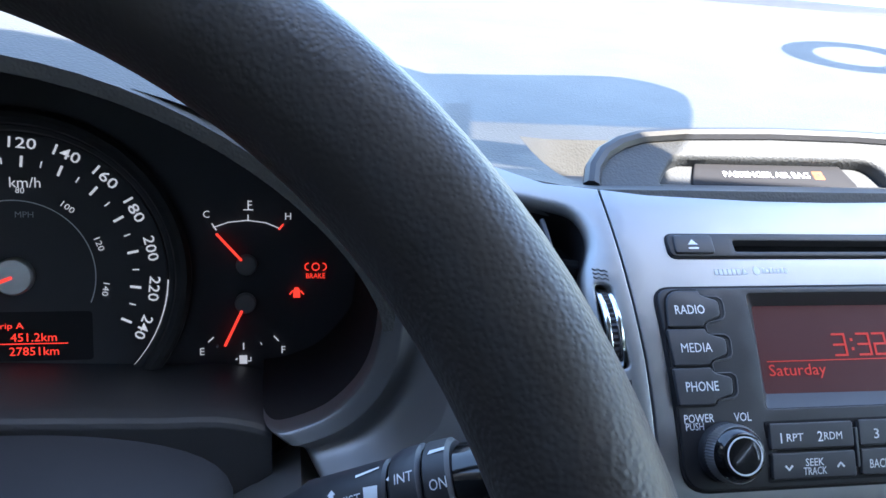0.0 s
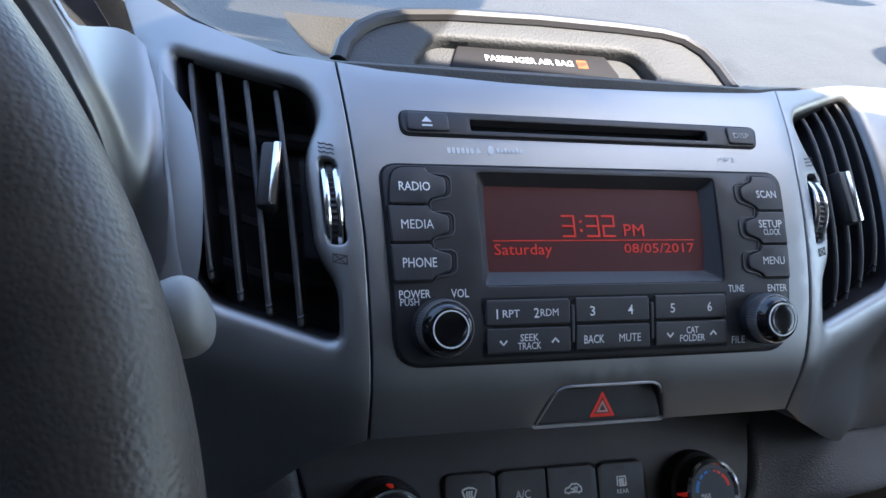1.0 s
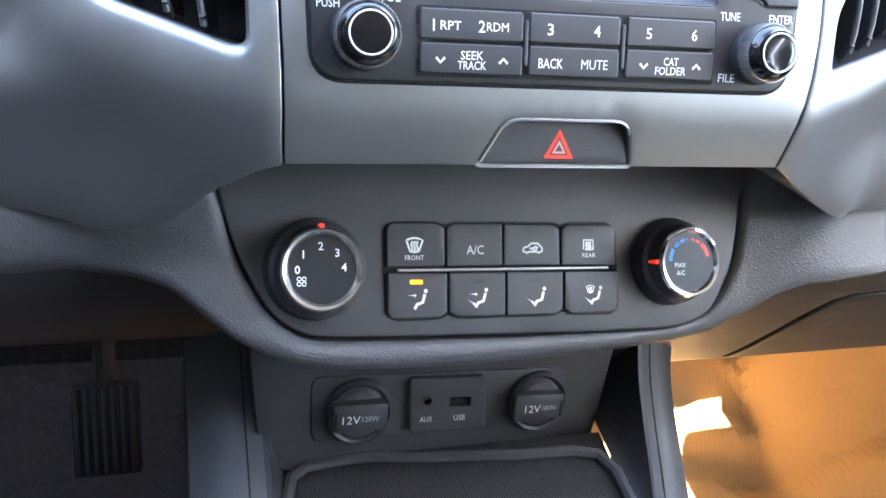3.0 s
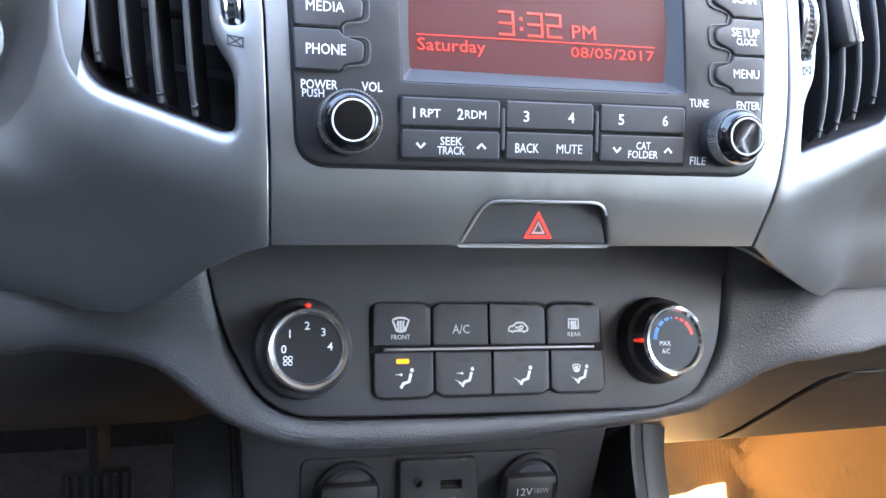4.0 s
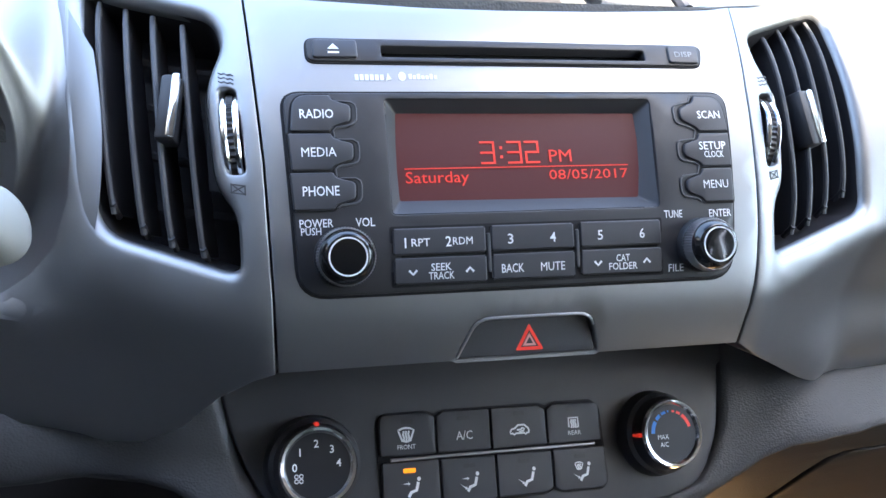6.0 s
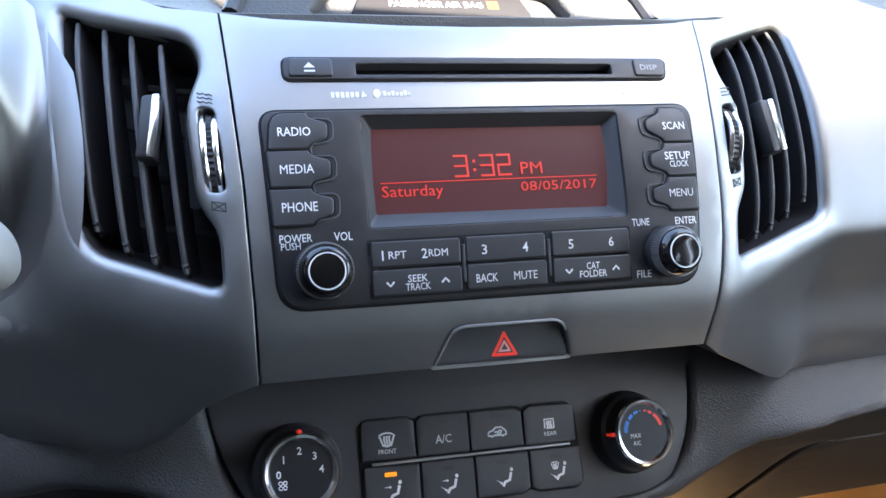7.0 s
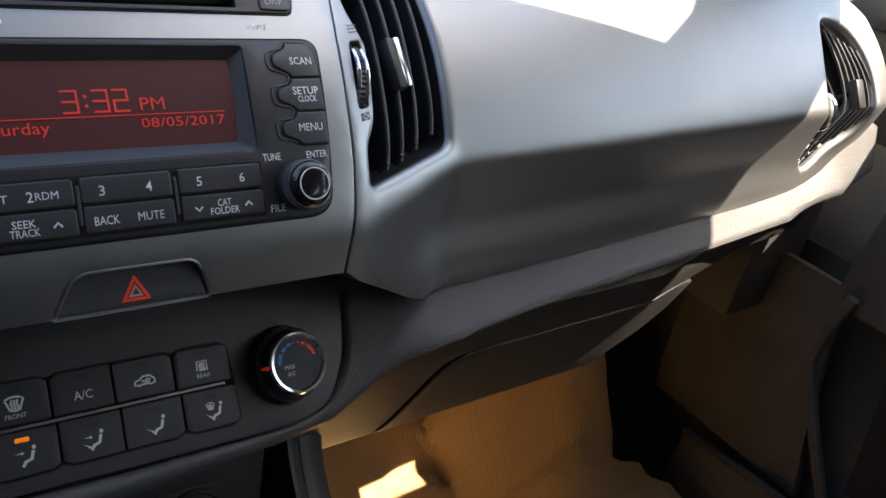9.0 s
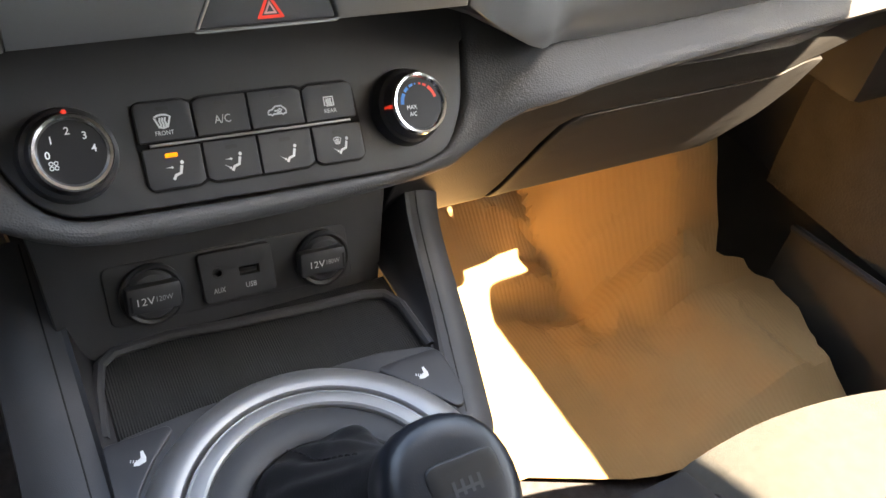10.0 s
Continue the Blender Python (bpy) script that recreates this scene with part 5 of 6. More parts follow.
piece("deck", plate(rounded([(-0.106, -0.37), (0.073, -0.37), (0.0745, -0.128), (0.0795, -0.113), (0.0865, -0.087), (0.080, -0.080), (0.05, -0.0745), (-0.055, -0.0735), (-0.098, -0.077), (-0.107, -0.084)], 0.004), deck, 0.0, 0.001, 0.012, [ellipse(_ringc[0], _ringc[1], 0.076, 0.077)], step=0.02), CHARCOAL, console)

gear = thing("gear_selector", "satin ringed gear lever with dark glossy knob and leather boot", "gear selector", (-0.006, -0.165, 0.71))


GC = Matrix.Translation((_ringc[0], _ringc[1], 0.7085)) @ Matrix.Rotation(-0.05, 4, "X")


def turned(name, profile, m, label=""):
    return piece(name, lathe(profile, GC, 96, cap=False), m, gear, label)


turned("ring", [(0.0930, 0.000), (0.0928, 0.0040), (0.0912, 0.0078), (0.0880, 0.0112), (0.0835, 0.0138), (0.0790, 0.0148), (0.0755, 0.0146), (0.0734, 0.0136), (0.0727, 0.0118), (0.0725, 0.004)], RINGMETAL, "broad satin silver outer ring")
turned("seal", [(0.0727, 0.0070), (0.0700, 0.0070)], DEEP)
turned("bright_edge", [(0.0710, 0.0080), (0.0710, 0.0126), (0.0704, 0.0132), (0.0700, 0.0126)], BRIGHT, "thin bright edge")
turned("ring", [(0.0703, 0.0080), (0.0702, 0.0122), (0.0692, 0.0133), (0.0660, 0.0137), (0.0625, 0.0132), (0.0612, 0.0120), (0.0608, 0.0080)], RINGMETAL, "flat satin silver inner ring")
turned("collar", [(0.0609, 0.0095), (0.0600, 0.0098), (0.0520, 0.0092), (0.0455, 0.0078), (0.0430, 0.0055), (0.0425, 0.000)], PANEL, "dark grey plastic collar")


def boot(u, v):
    """A gathered leather sleeve that leans towards the knob."""
    prof = ((0.046, 0.000), (0.044, 0.007), (0.041, 0.013), (0.035, 0.018), (0.029, 0.027), (0.022, 0.040), (0.016, 0.053), (0.013, 0.064))
    q = min(v * (len(prof) - 1), len(prof) - 1.001)
    j = int(q)
    r, z = (prof[j][i] + (prof[j + 1][i] - prof[j][i]) * (q - j) for i in (0, 1))
    a = 2 * math.pi * u
    w = math.sin(math.pi * min(1.0, v * 1.15))
    r *= 1 + w * (0.10 * math.sin(6 * a + 1.4 * math.sin(3 * v + a)) + 0.05 * math.sin(11 * a + 7 * v)) + 0.03 * math.sin(2 * a)
    return GC @ Vector((0.004 + r * math.cos(a) + 0.27 * z, 0.002 + r * math.sin(a) - 0.45 * z, z))


piece("boot", grid(boot, 120, 28), mat("boot_leather", (0.014, 0.014, 0.016), 0.33, 0, 0.15, 40, 0.18, 1400, "voronoi"), gear, "black gathered leather boot")
for _k in range(14):
    # stitched seam up the front of the boot
    _a, _b = Vector(boot(0.30, 0.10 + 0.05 * _k)), Vector(boot(0.30, 0.125 + 0.05 * _k))
    _o = Vector((0, 0.0006, 0.0006))
    piece("stitch", tube([_a + _o, (_a + _b) / 2 + _o * 1.6, _b + _o], 0.0005, 6), BLACK, gear)
KN = Matrix.Translation((0.017, -0.197, 0.768)) @ Matrix.Rotation(radians(22), 4, "X")
bmk = bmesh.new()
bmesh.ops.create_uvsphere(bmk, u_segments=28, v_segments=18, radius=1.0)
for v in bmk.verts:
    p = v.co
    s = 1 + 0.15 * p.z
    v.co = KN @ Vector((0.034 * p.x * s * (1 - 0.10 * p.x * p.x), 0.036 * p.y * s * (1 - 0.10 * p.y * p.y), 0.027 * (1 - (1 - p.z) ** 2.6) if p.z > 0 else 0.040 * p.z))
piece("knob", bmk, mat("knob_leather", (0.011, 0.013, 0.018), 0.34, 0, 0.1, 60, 0.05, 1500, "voronoi"), gear, "black stitched leather knob")
piece("shaft", tube([KN @ Vector((0, 0, -0.03)), (-0.004, -0.166, 0.725)], 0.009, 12), SATIN, gear)
KP = plane(KN @ Vector((0.004, -0.002, 0.0266)), KN.to_3x3() @ Vector((1, 0, 0)), KN.to_3x3() @ Vector((0, 1, 0.12)))
piece("badge", plate(rounded(rect(-0.017, -0.013, 0.017, 0.013), 0.006), KP, 0.0004, 0.0010, 0.006, step=0.006), mat("diagram_plate", (0.012, 0.012, 0.014), 0.42, 0, 0.06, 40), gear, "dark shift diagram plate")
piece("shift_marks", flat([rect(-0.007 + 0.004 * k, -0.004, -0.0055 + 0.004 * k, 0.004) for k in range(4)] + [rect(-0.007, -0.0008, 0.0065, 0.0006)], KP, 0.0007), mat("worn_marks", (0.05, 0.05, 0.055), 0.6), gear, "faint grey marks")


def heater_switch(outline, x, y):
    t = thing("seat_heater_switch", "dark flush seat heater switch with white seat symbol", "switch", (x, y, 0.715), group="seat heater switches")
    S = lambda a, b, h=0.0: deck(a, b, h)
    piece("button", plate(rounded(outline, 0.003), S, 0.0016, 0.0010, 0.003, step=0.01), KEY, t)
    z = [(x + a / 1000, y + b / 1000) for a, b in ((-3.6, -3.0), (-1.0, -3.6), (2.6, -2.6), (3.2, 0.0), (2.6, 4.4), (1.2, 4.2), (0.6, 0.4), (-3.0, -1.2))]
    piece("symbol", flat([z], S, 0.0018), LEGEND, t)
    for k in range(3):
        piece("symbol", flat([stroke([(x - 0.0046 + 0.0012 * k, y - 0.0004 - 0.0006 * k), (x - 0.0040 + 0.0012 * k, y + 0.0012 - 0.0006 * k)], 0.0005)], S, 0.0018), LEGEND, t)
    return t


heater_switch([(0.0420, -0.0860), (0.0560, -0.1020), (0.0660, -0.1150), (0.0745, -0.1270), (0.0795, -0.1270), (0.0850, -0.1150), (0.0850, -0.0870), (0.0800, -0.0835)], 0.0668, -0.0994)
heater_switch([(-0.1070, -0.0790), (-0.1075, -0.1120), (-0.1000, -0.1240), (-0.0960, -0.1120), (-0.0850, -0.0960), (-0.0720, -0.0830), (-0.0740, -0.0785)], -0.0915, -0.0935)


def outlet(u, watts):
    t = thing("power_outlet", "dark rubber covered twelve volt outlet", "power outlet", SOCKET(u, 0.004), group="twelve volt outlets")
    M = SOCKET.at(u, 0.004, -0.004)
    piece("socket_ring", lathe([(0.0185, 0.0), (0.0185, 0.004), (0.0168, 0.0055), (0.0152, 0.0045), (0.0148, 0.0)], M, 44, cap=False), BLACK, t)
    piece("dome", lathe([(0.0148, 0.001), (0.0148, 0.004), (0.0128, 0.0062), (0.006, 0.0072), (0.0005, 0.0074)], M, 40), CHARCOAL, t)
    x0, x1 = (-0.0165, 0.0145) if u < 0 else (-0.0190, 0.0130)
    c = piece("cover", box(x0, x1, -0.0080, 0.0088, 0.003, 0.0125, 0.003, M), KEY, t, "hinged cover flap")
    xh = x0 + 0.0026 if u < 0 else x1 - 0.0026
    piece("hinge", box(xh - 0.0006, xh + 0.0006, -0.0052, 0.0042, 0.0118, 0.0127, 0.0002, M), DEEP, c, "dark hinge slot")
    lettering("12V", M @ Matrix.Translation((-0.0060 if u < 0 else -0.0076, 0.0002, 0.0126)), 0.0046, 0.0096, "legend", LEGEND, c)
    lettering(watts, M @ Matrix.Translation((0.0044 if u < 0 else 0.0030, 0.0004, 0.0126)), 0.0032, 0.0092, "legend", GREYLEGEND, c)
    return t


outlet(-0.0510, "120W")
outlet(0.0560, "180W")
port = thing("media_port", "dark auxiliary and USB socket plate", "media port", SOCKET(0, 0.006))
AUXO = rounded(mm((-21.5, -9.6), (23.8, -9.2), (21, 22.3), (-24.2, 22.3)), 0.003)
USBO = rounded(mm((0.4, 4.8), (13.0, 4.6), (12.7, 10.2), (0.3, 10.3)), 0.0008)
piece("plate", plate(AUXO, SOCKET, 0.001, 0.0008, 0.006, [USBO, ellipse(-0.0128, 0.0092, 0.0021, 0.0021, 20)], hole_r=0.0004), PANEL, port)
piece("usb_socket", plate(rounded(mm((1.4, 6.6), (12.0, 6.4), (11.9, 8.4), (1.4, 8.6)), 0.0003), SOCKET, -0.001, 0.0, 0.003), DEEP, port)
piece("aux_ring", lathe([(0.0034, 0.001), (0.0034, 0.0016), (0.0022, 0.0016), (0.0021, 0.0)], SOCKET.at(-0.0128, 0.0092), 24, cap=False), BLACK, port)
lettering("AUX", SOCKET.at(-0.0128, -0.0016, 0.0011), 0.0034, 0.0072, "legend", LEGEND, port)
lettering("USB", SOCKET.at(0.0070, -0.0017, 0.0011), 0.0034, 0.0068, "legend", LEGEND, port)
piece("socket_bed", plate(rounded(mm((-75, -13), (78, -13), (74, 24), (-77, 24)), 0.006), SOCKET, -0.003, 0.0008, 0.004, step=0.03), PANEL, console)

# ---- instruments ----
cluster = thing("instrument_cluster", "black instrument cluster with speedometer and red needles", "instrument cluster", CLUSTER(0, 0))
cpt = lambda *p: [(a / 1000, b / 1000) for a, b in p]
piece("face", plate(rounded(cpt((-290, -80), (100, -80), (110, 0), (70, 90), (-60, 108), (-240, 100)), 0.03), CLUSTER, -0.002, 0.0, 0.004, step=0.03), DIAL, cluster, "matt black dial face")
SC = (-0.0853, 0.0045)
sp = piece("speedometer", plate(ellipse(SC[0], SC[1], 0.068, 0.0665, 72), CLUSTER, 0.0005, 0.0, 0.002, step=0.02), DIAL, cluster)


def dial_at(a, r, h=0.0):
    return CLUSTER.at(SC[0] + r * math.cos(a), SC[1] + r * math.sin(a), h)


lim0, lim1 = radians(194.9), radians(-24.7)
for v in range(0, 241, 10):
    a = lim0 + (lim1 - lim0) * v / 240
    L = 0.0052 if v % 20 == 0 else 0.003
    M = dial_at(a, 0.0538, 0.0007) @ Matrix.Rotation(a, 4, "Z")
    piece("tick", flat([rect(-L / 2, -0.0006 if v % 20 == 0 else -0.0003, L / 2, 0.0006 if v % 20 == 0 else 0.0003)], lambda p, q, h=0.0, M=M: M @ Vector((p, q, h)), 0.0002), DIALTEXT, sp)
    if v % 20 == 0:
        up = a - math.pi / 2
        lettering(str(v), dial_at(a, 0.0625, 0.0007) @ Matrix.Rotation(up, 4, "Z"), 0.0052, 0.0122 if v > 90 else 0, "figure", DIALTEXT, sp, bold=0.008)
for v in range(0, 141, 20):
    a = radians(212) + (radians(-18) - radians(212)) * v / 145
    lettering(str(v), dial_at(a, 0.0405, 0.0007) @ Matrix.Rotation(a - math.pi / 2, 4, "Z"), 0.0030, 0.0064 if v > 90 else 0, "figure", DIALTEXT, sp)
piece("mph_scale", flat([stroke(arc(SC[0], SC[1], 0.0355, 212, -22, 50), 0.0005)], CLUSTER, 0.0007), LEGEND, sp)
lettering("km/h", CLUSTER.at(-0.0795, 0.0486, 0.0007), 0.0050, 0.0135, "legend", DIALTEXT, sp)
lettering("MPH", CLUSTER.at(-0.0804, 0.0335, 0.0007), 0.0030, 0.0080, "legend", GREYLEGEND, sp)
piece("hub", lathe([(0.0088, 0.0), (0.0088, 0.004), (0.0080, 0.005)], dial_at(0, 0.0, 0.001), 36), SATIN, sp, "silver needle hub")
piece("needle", flat([stroke([(SC[0], SC[1]), (SC[0] + 0.048 * math.cos(radians(203)), SC[1] + 0.048 * math.sin(radians(203)))], 0.0016)], CLUSTER, 0.0066), REDLAMP, sp, "red needle")
piece("trip_display", plate(rounded(rect(-0.118, -0.037, -0.052, -0.013), 0.002), CLUSTER, 0.0006, 0.0, 0.0002), DEEP, sp)
lettering("Trip A", CLUSTER.at(-0.0895, -0.0195, 0.0009), 0.0030, 0.0135, "legend", REDLAMP, sp)
lettering("451.2km", CLUSTER.at(-0.0785, -0.0252, 0.0009), 0.0042, 0.0205, "legend", REDLAMP, sp)
lettering("27851km", CLUSTER.at(-0.0785, -0.0320, 0.0009), 0.0042, 0.0220, "legend", REDLAMP, sp)
piece("rule", flat([rect(-0.108, -0.0287, -0.0633, -0.0283)], CLUSTER, 0.0009), REDLAMP, sp)
piece("speedo_ring", tube([CLUSTER(SC[0] + 0.0762 * math.cos(radians(a)), SC[1] + 0.0745 * math.sin(radians(a)), 0.004) for a in range(-50, 232, 6)], 0.0042, 10), BLACK, cluster)
piece("ring_face", tube([CLUSTER(SC[0] + 0.0722 * math.cos(radians(a)), SC[1] + 0.0705 * math.sin(radians(a)), 0.0022) for a in range(-50, 232, 6)], 0.0030, 10), CHARCOAL, cluster)
piece("edge_light", flat([stroke(arc(SC[0], SC[1], 0.0687, -2, -44, 20), 0.0008)], CLUSTER, 0.0012), DIALTEXT, cluster)


def small_gauge(x, y, needle, label):
    g = piece("gauge", lathe([(0.0052, 0.0), (0.0052, 0.002), (0.0045, 0.003)], CLUSTER.at(x, y, 0.0), 30), HUBGREY, cluster, label)
    piece("needle", flat([stroke([(x + 0.16 * (needle[0] - x), y + 0.16 * (needle[1] - y)), needle], 0.0013)], CLUSTER, 0.0034), REDLAMP, g, "red needle")
    return g


g1 = small_gauge(0.0205, 0.0091, (0.0063, 0.0249), "coolant gauge")
piece("scale", flat([stroke(cpt((4.6, 27.6), (12, 30.2), (21, 31.2), (30, 30.0), (37, 27.0)), 0.0005), stroke(cpt((21.3, 31.0), (21.3, 34.0)), 0.0006), stroke(cpt((4.0, 29.6), (6.2, 26.2)), 0.0006)], CLUSTER, 0.0002), DIALTEXT, g1)
piece("hot_mark", flat([stroke(cpt((36, 26.6), (38.4, 29.4)), 0.0008)], CLUSTER, 0.0003), REDLAMP, g1)
piece("symbol", flat([stroke(cpt((21.4, 36.2), (21.4, 41)), 0.0006), stroke(cpt((19, 36.4), (23.8, 36.4)), 0.0005), stroke(cpt((21.4, 40.6), (23.2, 40.6)), 0.0005), stroke(cpt((21.4, 38.8), (23.2, 38.8)), 0.0005)], CLUSTER, 0.0002), DIALTEXT, g1)
lettering("C", CLUSTER.at(0.0015, 0.0342, 0.0002), 0.0036, 0, "legend", DIALTEXT, g1)
lettering("H", CLUSTER.at(0.0407, 0.0335, 0.0002), 0.0036, 0, "legend", DIALTEXT, g1)
g2 = small_gauge(0.0198, -0.0101, (0.0098, -0.0313), "fuel gauge")
piece("scale", flat([stroke(cpt((1.6, -29.8), (4.2, -27.4)), 0.0006), stroke(cpt((18.7, -30.6), (18.7, -34.0)), 0.0006), stroke(cpt((27, -30.4), (27.6, -31.8)), 0.0004), stroke(cpt((33.6, -27.4), (36.0, -30.0)), 0.0006)], CLUSTER, 0.0002), DIALTEXT, g2)
piece("pump_symbol", flat([cpt((16.6, -41.4), (20.4, -41.4), (20.4, -37.0), (16.6, -37.0)), stroke(cpt((20.6, -40), (22.2, -40), (22.2, -38)), 0.0005), cpt((15.6, -39.2), (14.4, -39.2), (15.6, -38.2))], CLUSTER, 0.0002), DIALTEXT, g2)
lettering("E", CLUSTER.at(-0.0013, -0.0344, 0.0002), 0.0038, 0, "legend", DIALTEXT, g2)
lettering("F", CLUSTER.at(0.0383, -0.0344, 0.0002), 0.0038, 0, "legend", DIALTEXT, g2)
bt = piece("warning_lamp", flat([stroke(arc(0.0543, 0.0079, 0.0018, 0, 350, 14), 0.0005), stroke(arc(0.0508, 0.0079, 0.0018, 90, 270, 8), 0.0005), stroke(arc(0.0578, 0.0079, 0.0018, -90, 90, 8), 0.0005)], CLUSTER, 0.0002), REDLAMP, cluster, "lit red brake lamp")
lettering("BRAKE", CLUSTER.at(0.0543, 0.0034, 0.0002), 0.0027, 0.0095, "legend", REDLAMP, bt)
piece("warning_lamp", flat([cpt((43.2, -7.8), (46.6, -7.8), (46.6, -4.2), (45.8, -2.6), (44.0, -2.6), (43.2, -4.2)), stroke(cpt((41.4, -6.2), (43.0, -4.2)), 0.0007), stroke(cpt((48.4, -6.2), (46.8, -4.2)), 0.0007)], CLUSTER, 0.0002), REDLAMP, cluster, "lit red door lamp")


def cluster_lip(u, v):
    """The ledge under the dials: back to front, over a rounded lip and down."""
    x = -0.56 + 0.3045 * u
    prof = ((0.106, -0.005), (0.080, -0.002), (0.058, 0.0), (0.0510, -0.0004), (0.0487, -0.0016), (0.0476, -0.0036), (0.0474, -0.010), (0.0480, -0.040), (0.0500, -0.075))
    q = v * (len(prof) - 1)
    j = min(int(q), len(prof) - 2)
    y, z = (prof[j][i] + (prof[j + 1][i] - prof[j][i]) * (q - j) for i in (0, 1))
    e = max(0.0, (x + 0.285) / 0.030)
    return (x, y, 0.9375 + z + 0.0028 * max(0.0, (-0.30 - x) / 0.064) - 0.0075 * e * e)


piece("lower_lip", grid(cluster_lip, 40, 48), PANEL, cluster, "black ledge under the dials")

# tunnel and hood round the instruments
# Its deepest black also stands in for the shade under the hood.
hood = piece("instrument_hood", bmesh.new(), DEEP, dashboard, "black instrument hood")
bm = bmesh.new()
_op = [(-0.197, 0.98), (-0.203, 1.015), (-0.218, 1.045), (-0.245, 1.066), (-0.285, 1.083), (-0.33, 1.094), (-0.374, 1.098), (-0.42, 1.094), (-0.47, 1.083), (-0.51, 1.06), (-0.54, 1.02), (-0.55, 0.98), (-0.545, 0.95), (-0.52, 0.925), (-0.48, 0.910), (-0.374, 0.904), (-0.27, 0.908), (-0.235, 0.917), (-0.214, 0.932), (-0.201, 0.953)]
_op = smooth_loop(_op, 3)
rows = []
for y, k in ((0.062, 0.93), (0.066, 0.92), (0.085, 0.915), (0.125, 0.90)):
    rows.append([bm.verts.new((-0.374 + (x + 0.374) * k, y + (0.012 if z < 0.96 else -0.02 * (z - 0.96) / 0.13), 0.99 + (z - 0.99) * k)) for x, z in _op])
for a, c in zip(rows, rows[1:]):
    for i in range(len(a)):
        j = (i + 1) % len(a)
        bm.faces.new((a[i], c[i], c[j], a[j]))
bm.to_mesh(hood.data); bm.free()
for p in hood.data.polygons:
    p.use_smooth = True


_rp = [(-0.252, 1.088), (-0.239, 1.074), (-0.229, 1.061), (-0.218, 1.043), (-0.210, 1.026), (-0.205, 1.012), (-0.202, 0.998), (-0.2015, 0.985), (-0.203, 0.971), (-0.2065, 0.959), (-0.213, 0.948), (-0.224, 0.937), (-0.239, 0.930), (-0.252, 0.9275)]
RIM = ((-0.034, 0.004), (-0.028, 0.004), (-0.022, 0.0042), (-0.016, 0.0044), (-0.012, 0.0042), (-0.008, 0.0036), (-0.004, 0.0022), (-0.0012, 0.0007), (-0.0003, 0.0001), (0.0004, 0.0001), (0.0012, 0.0005), (0.0070, 0.0030), (0.0080, 0.0038), (0.0086, 0.0060), (0.0090, 0.014))
_rk = ((0.0088, 0.0135), (0.010, 0.03), (0.010, 0.075))


def rim_bezel(u, v, steps=None):
    """The fluted rim: a bevel inside the ridge, a hollow outside it that runs out into the driver panel."""
    _rs = steps or RIM
    k = min(u * (len(_rp) - 1), len(_rp) - 1.001)
    i, t = int(k), k - int(k)
    P = [Vector(_rp[min(max(i + d, 0), len(_rp) - 1)]) for d in (-1, 0, 1, 2)]
    p = 0.5 * (2 * P[1] + (P[2] - P[0]) * t + (2 * P[0] - 5 * P[1] + 4 * P[2] - P[3]) * t * t + (3 * P[1] - P[0] - 3 * P[2] + P[3]) * t ** 3)
    n = (Vector((-0.36, 0.995)) - p).normalized()
    q = v * (len(_rs) - 1)
    j = min(int(q), len(_rs) - 2)
    f = q - j
    d, y = _rs[j][0] + (_rs[j + 1][0] - _rs[j][0]) * f, _rs[j][1] + (_rs[j + 1][1] - _rs[j][1]) * f
    if d < -0.006:
        # the hollow narrows towards the top, under the soft pad
        d = -0.006 + (d + 0.006) * (1 - 0.92 * min(1.0, max(0.0, (p.y - 1.012) / 0.035)))
    x, z = p.x + n.x * d, p.y + n.y * d
    y += 0.038 + 0.25 * max(0.0, p.y - 1.03)
    k = min(1.0, max(0.0, (-d - 0.007) / 0.016))
    k = k * k * (3 - 2 * k)
    y = y * (1 - k) + k * (crease(x, z) + wing(x, z) + 0.0006)
    return (x, y + 0.012 * max(0.0, (u - 0.95) / 0.05) ** 2, z)


piece("bezel_skirt", grid(lambda u, v: rim_bezel(u, v, _rk), 78, 6), DEEP, dashboard)
piece("cluster_bezel", grid(rim_bezel, 78, 42), SILVER, dashboard, "fluted silver rim round the instruments")


def visor(u, v):
    a = math.pi * (0.02 + 0.96 * u)
    x, z = -0.374 + (0.178 - 0.014 * (1 - math.sin(a))) * math.cos(a), 0.985 + 0.106 * math.sin(a) ** 1.6
    k = v ** 0.8
    return (x + 0.03 * (x + 0.374) / 0.178 * k, 0.040 + 0.30 * k, z - 0.004 + 0.008 * math.sin(min(1, v * 5) * math.pi / 2) - 0.10 * max(0.0, k - 0.35) ** 2)


piece("hood_top", grid(visor, 40, 16, 0.006), PADTOP, dashboard, "grained instrument hood top")

# ---- steering wheel, column and wiper stalk ----
wheel = thing("steering_wheel", "black leather steering wheel with grained rim", "steering wheel", (-0.3617, -0.1683, 0.9983))
_ax = Vector((math.sin(radians(-2.6)) * math.cos(radians(35.2)), -math.cos(radians(-2.6)) * math.cos(radians(35.2)), math.sin(radians(35.2))))
_u = _ax.cross(Vector((0, 0, 1))).normalized()
_v = _ax.cross(_u)
HUB = Vector((-0.3617, -0.1683, 0.9983))


def rim_pt(a, r=0.1739, h=0.0):
    return HUB + _u * (r * math.cos(a)) + _v * (r * math.sin(a)) + _ax * h


bm = bmesh.new()
NR, NS = 144, 24
rows = []
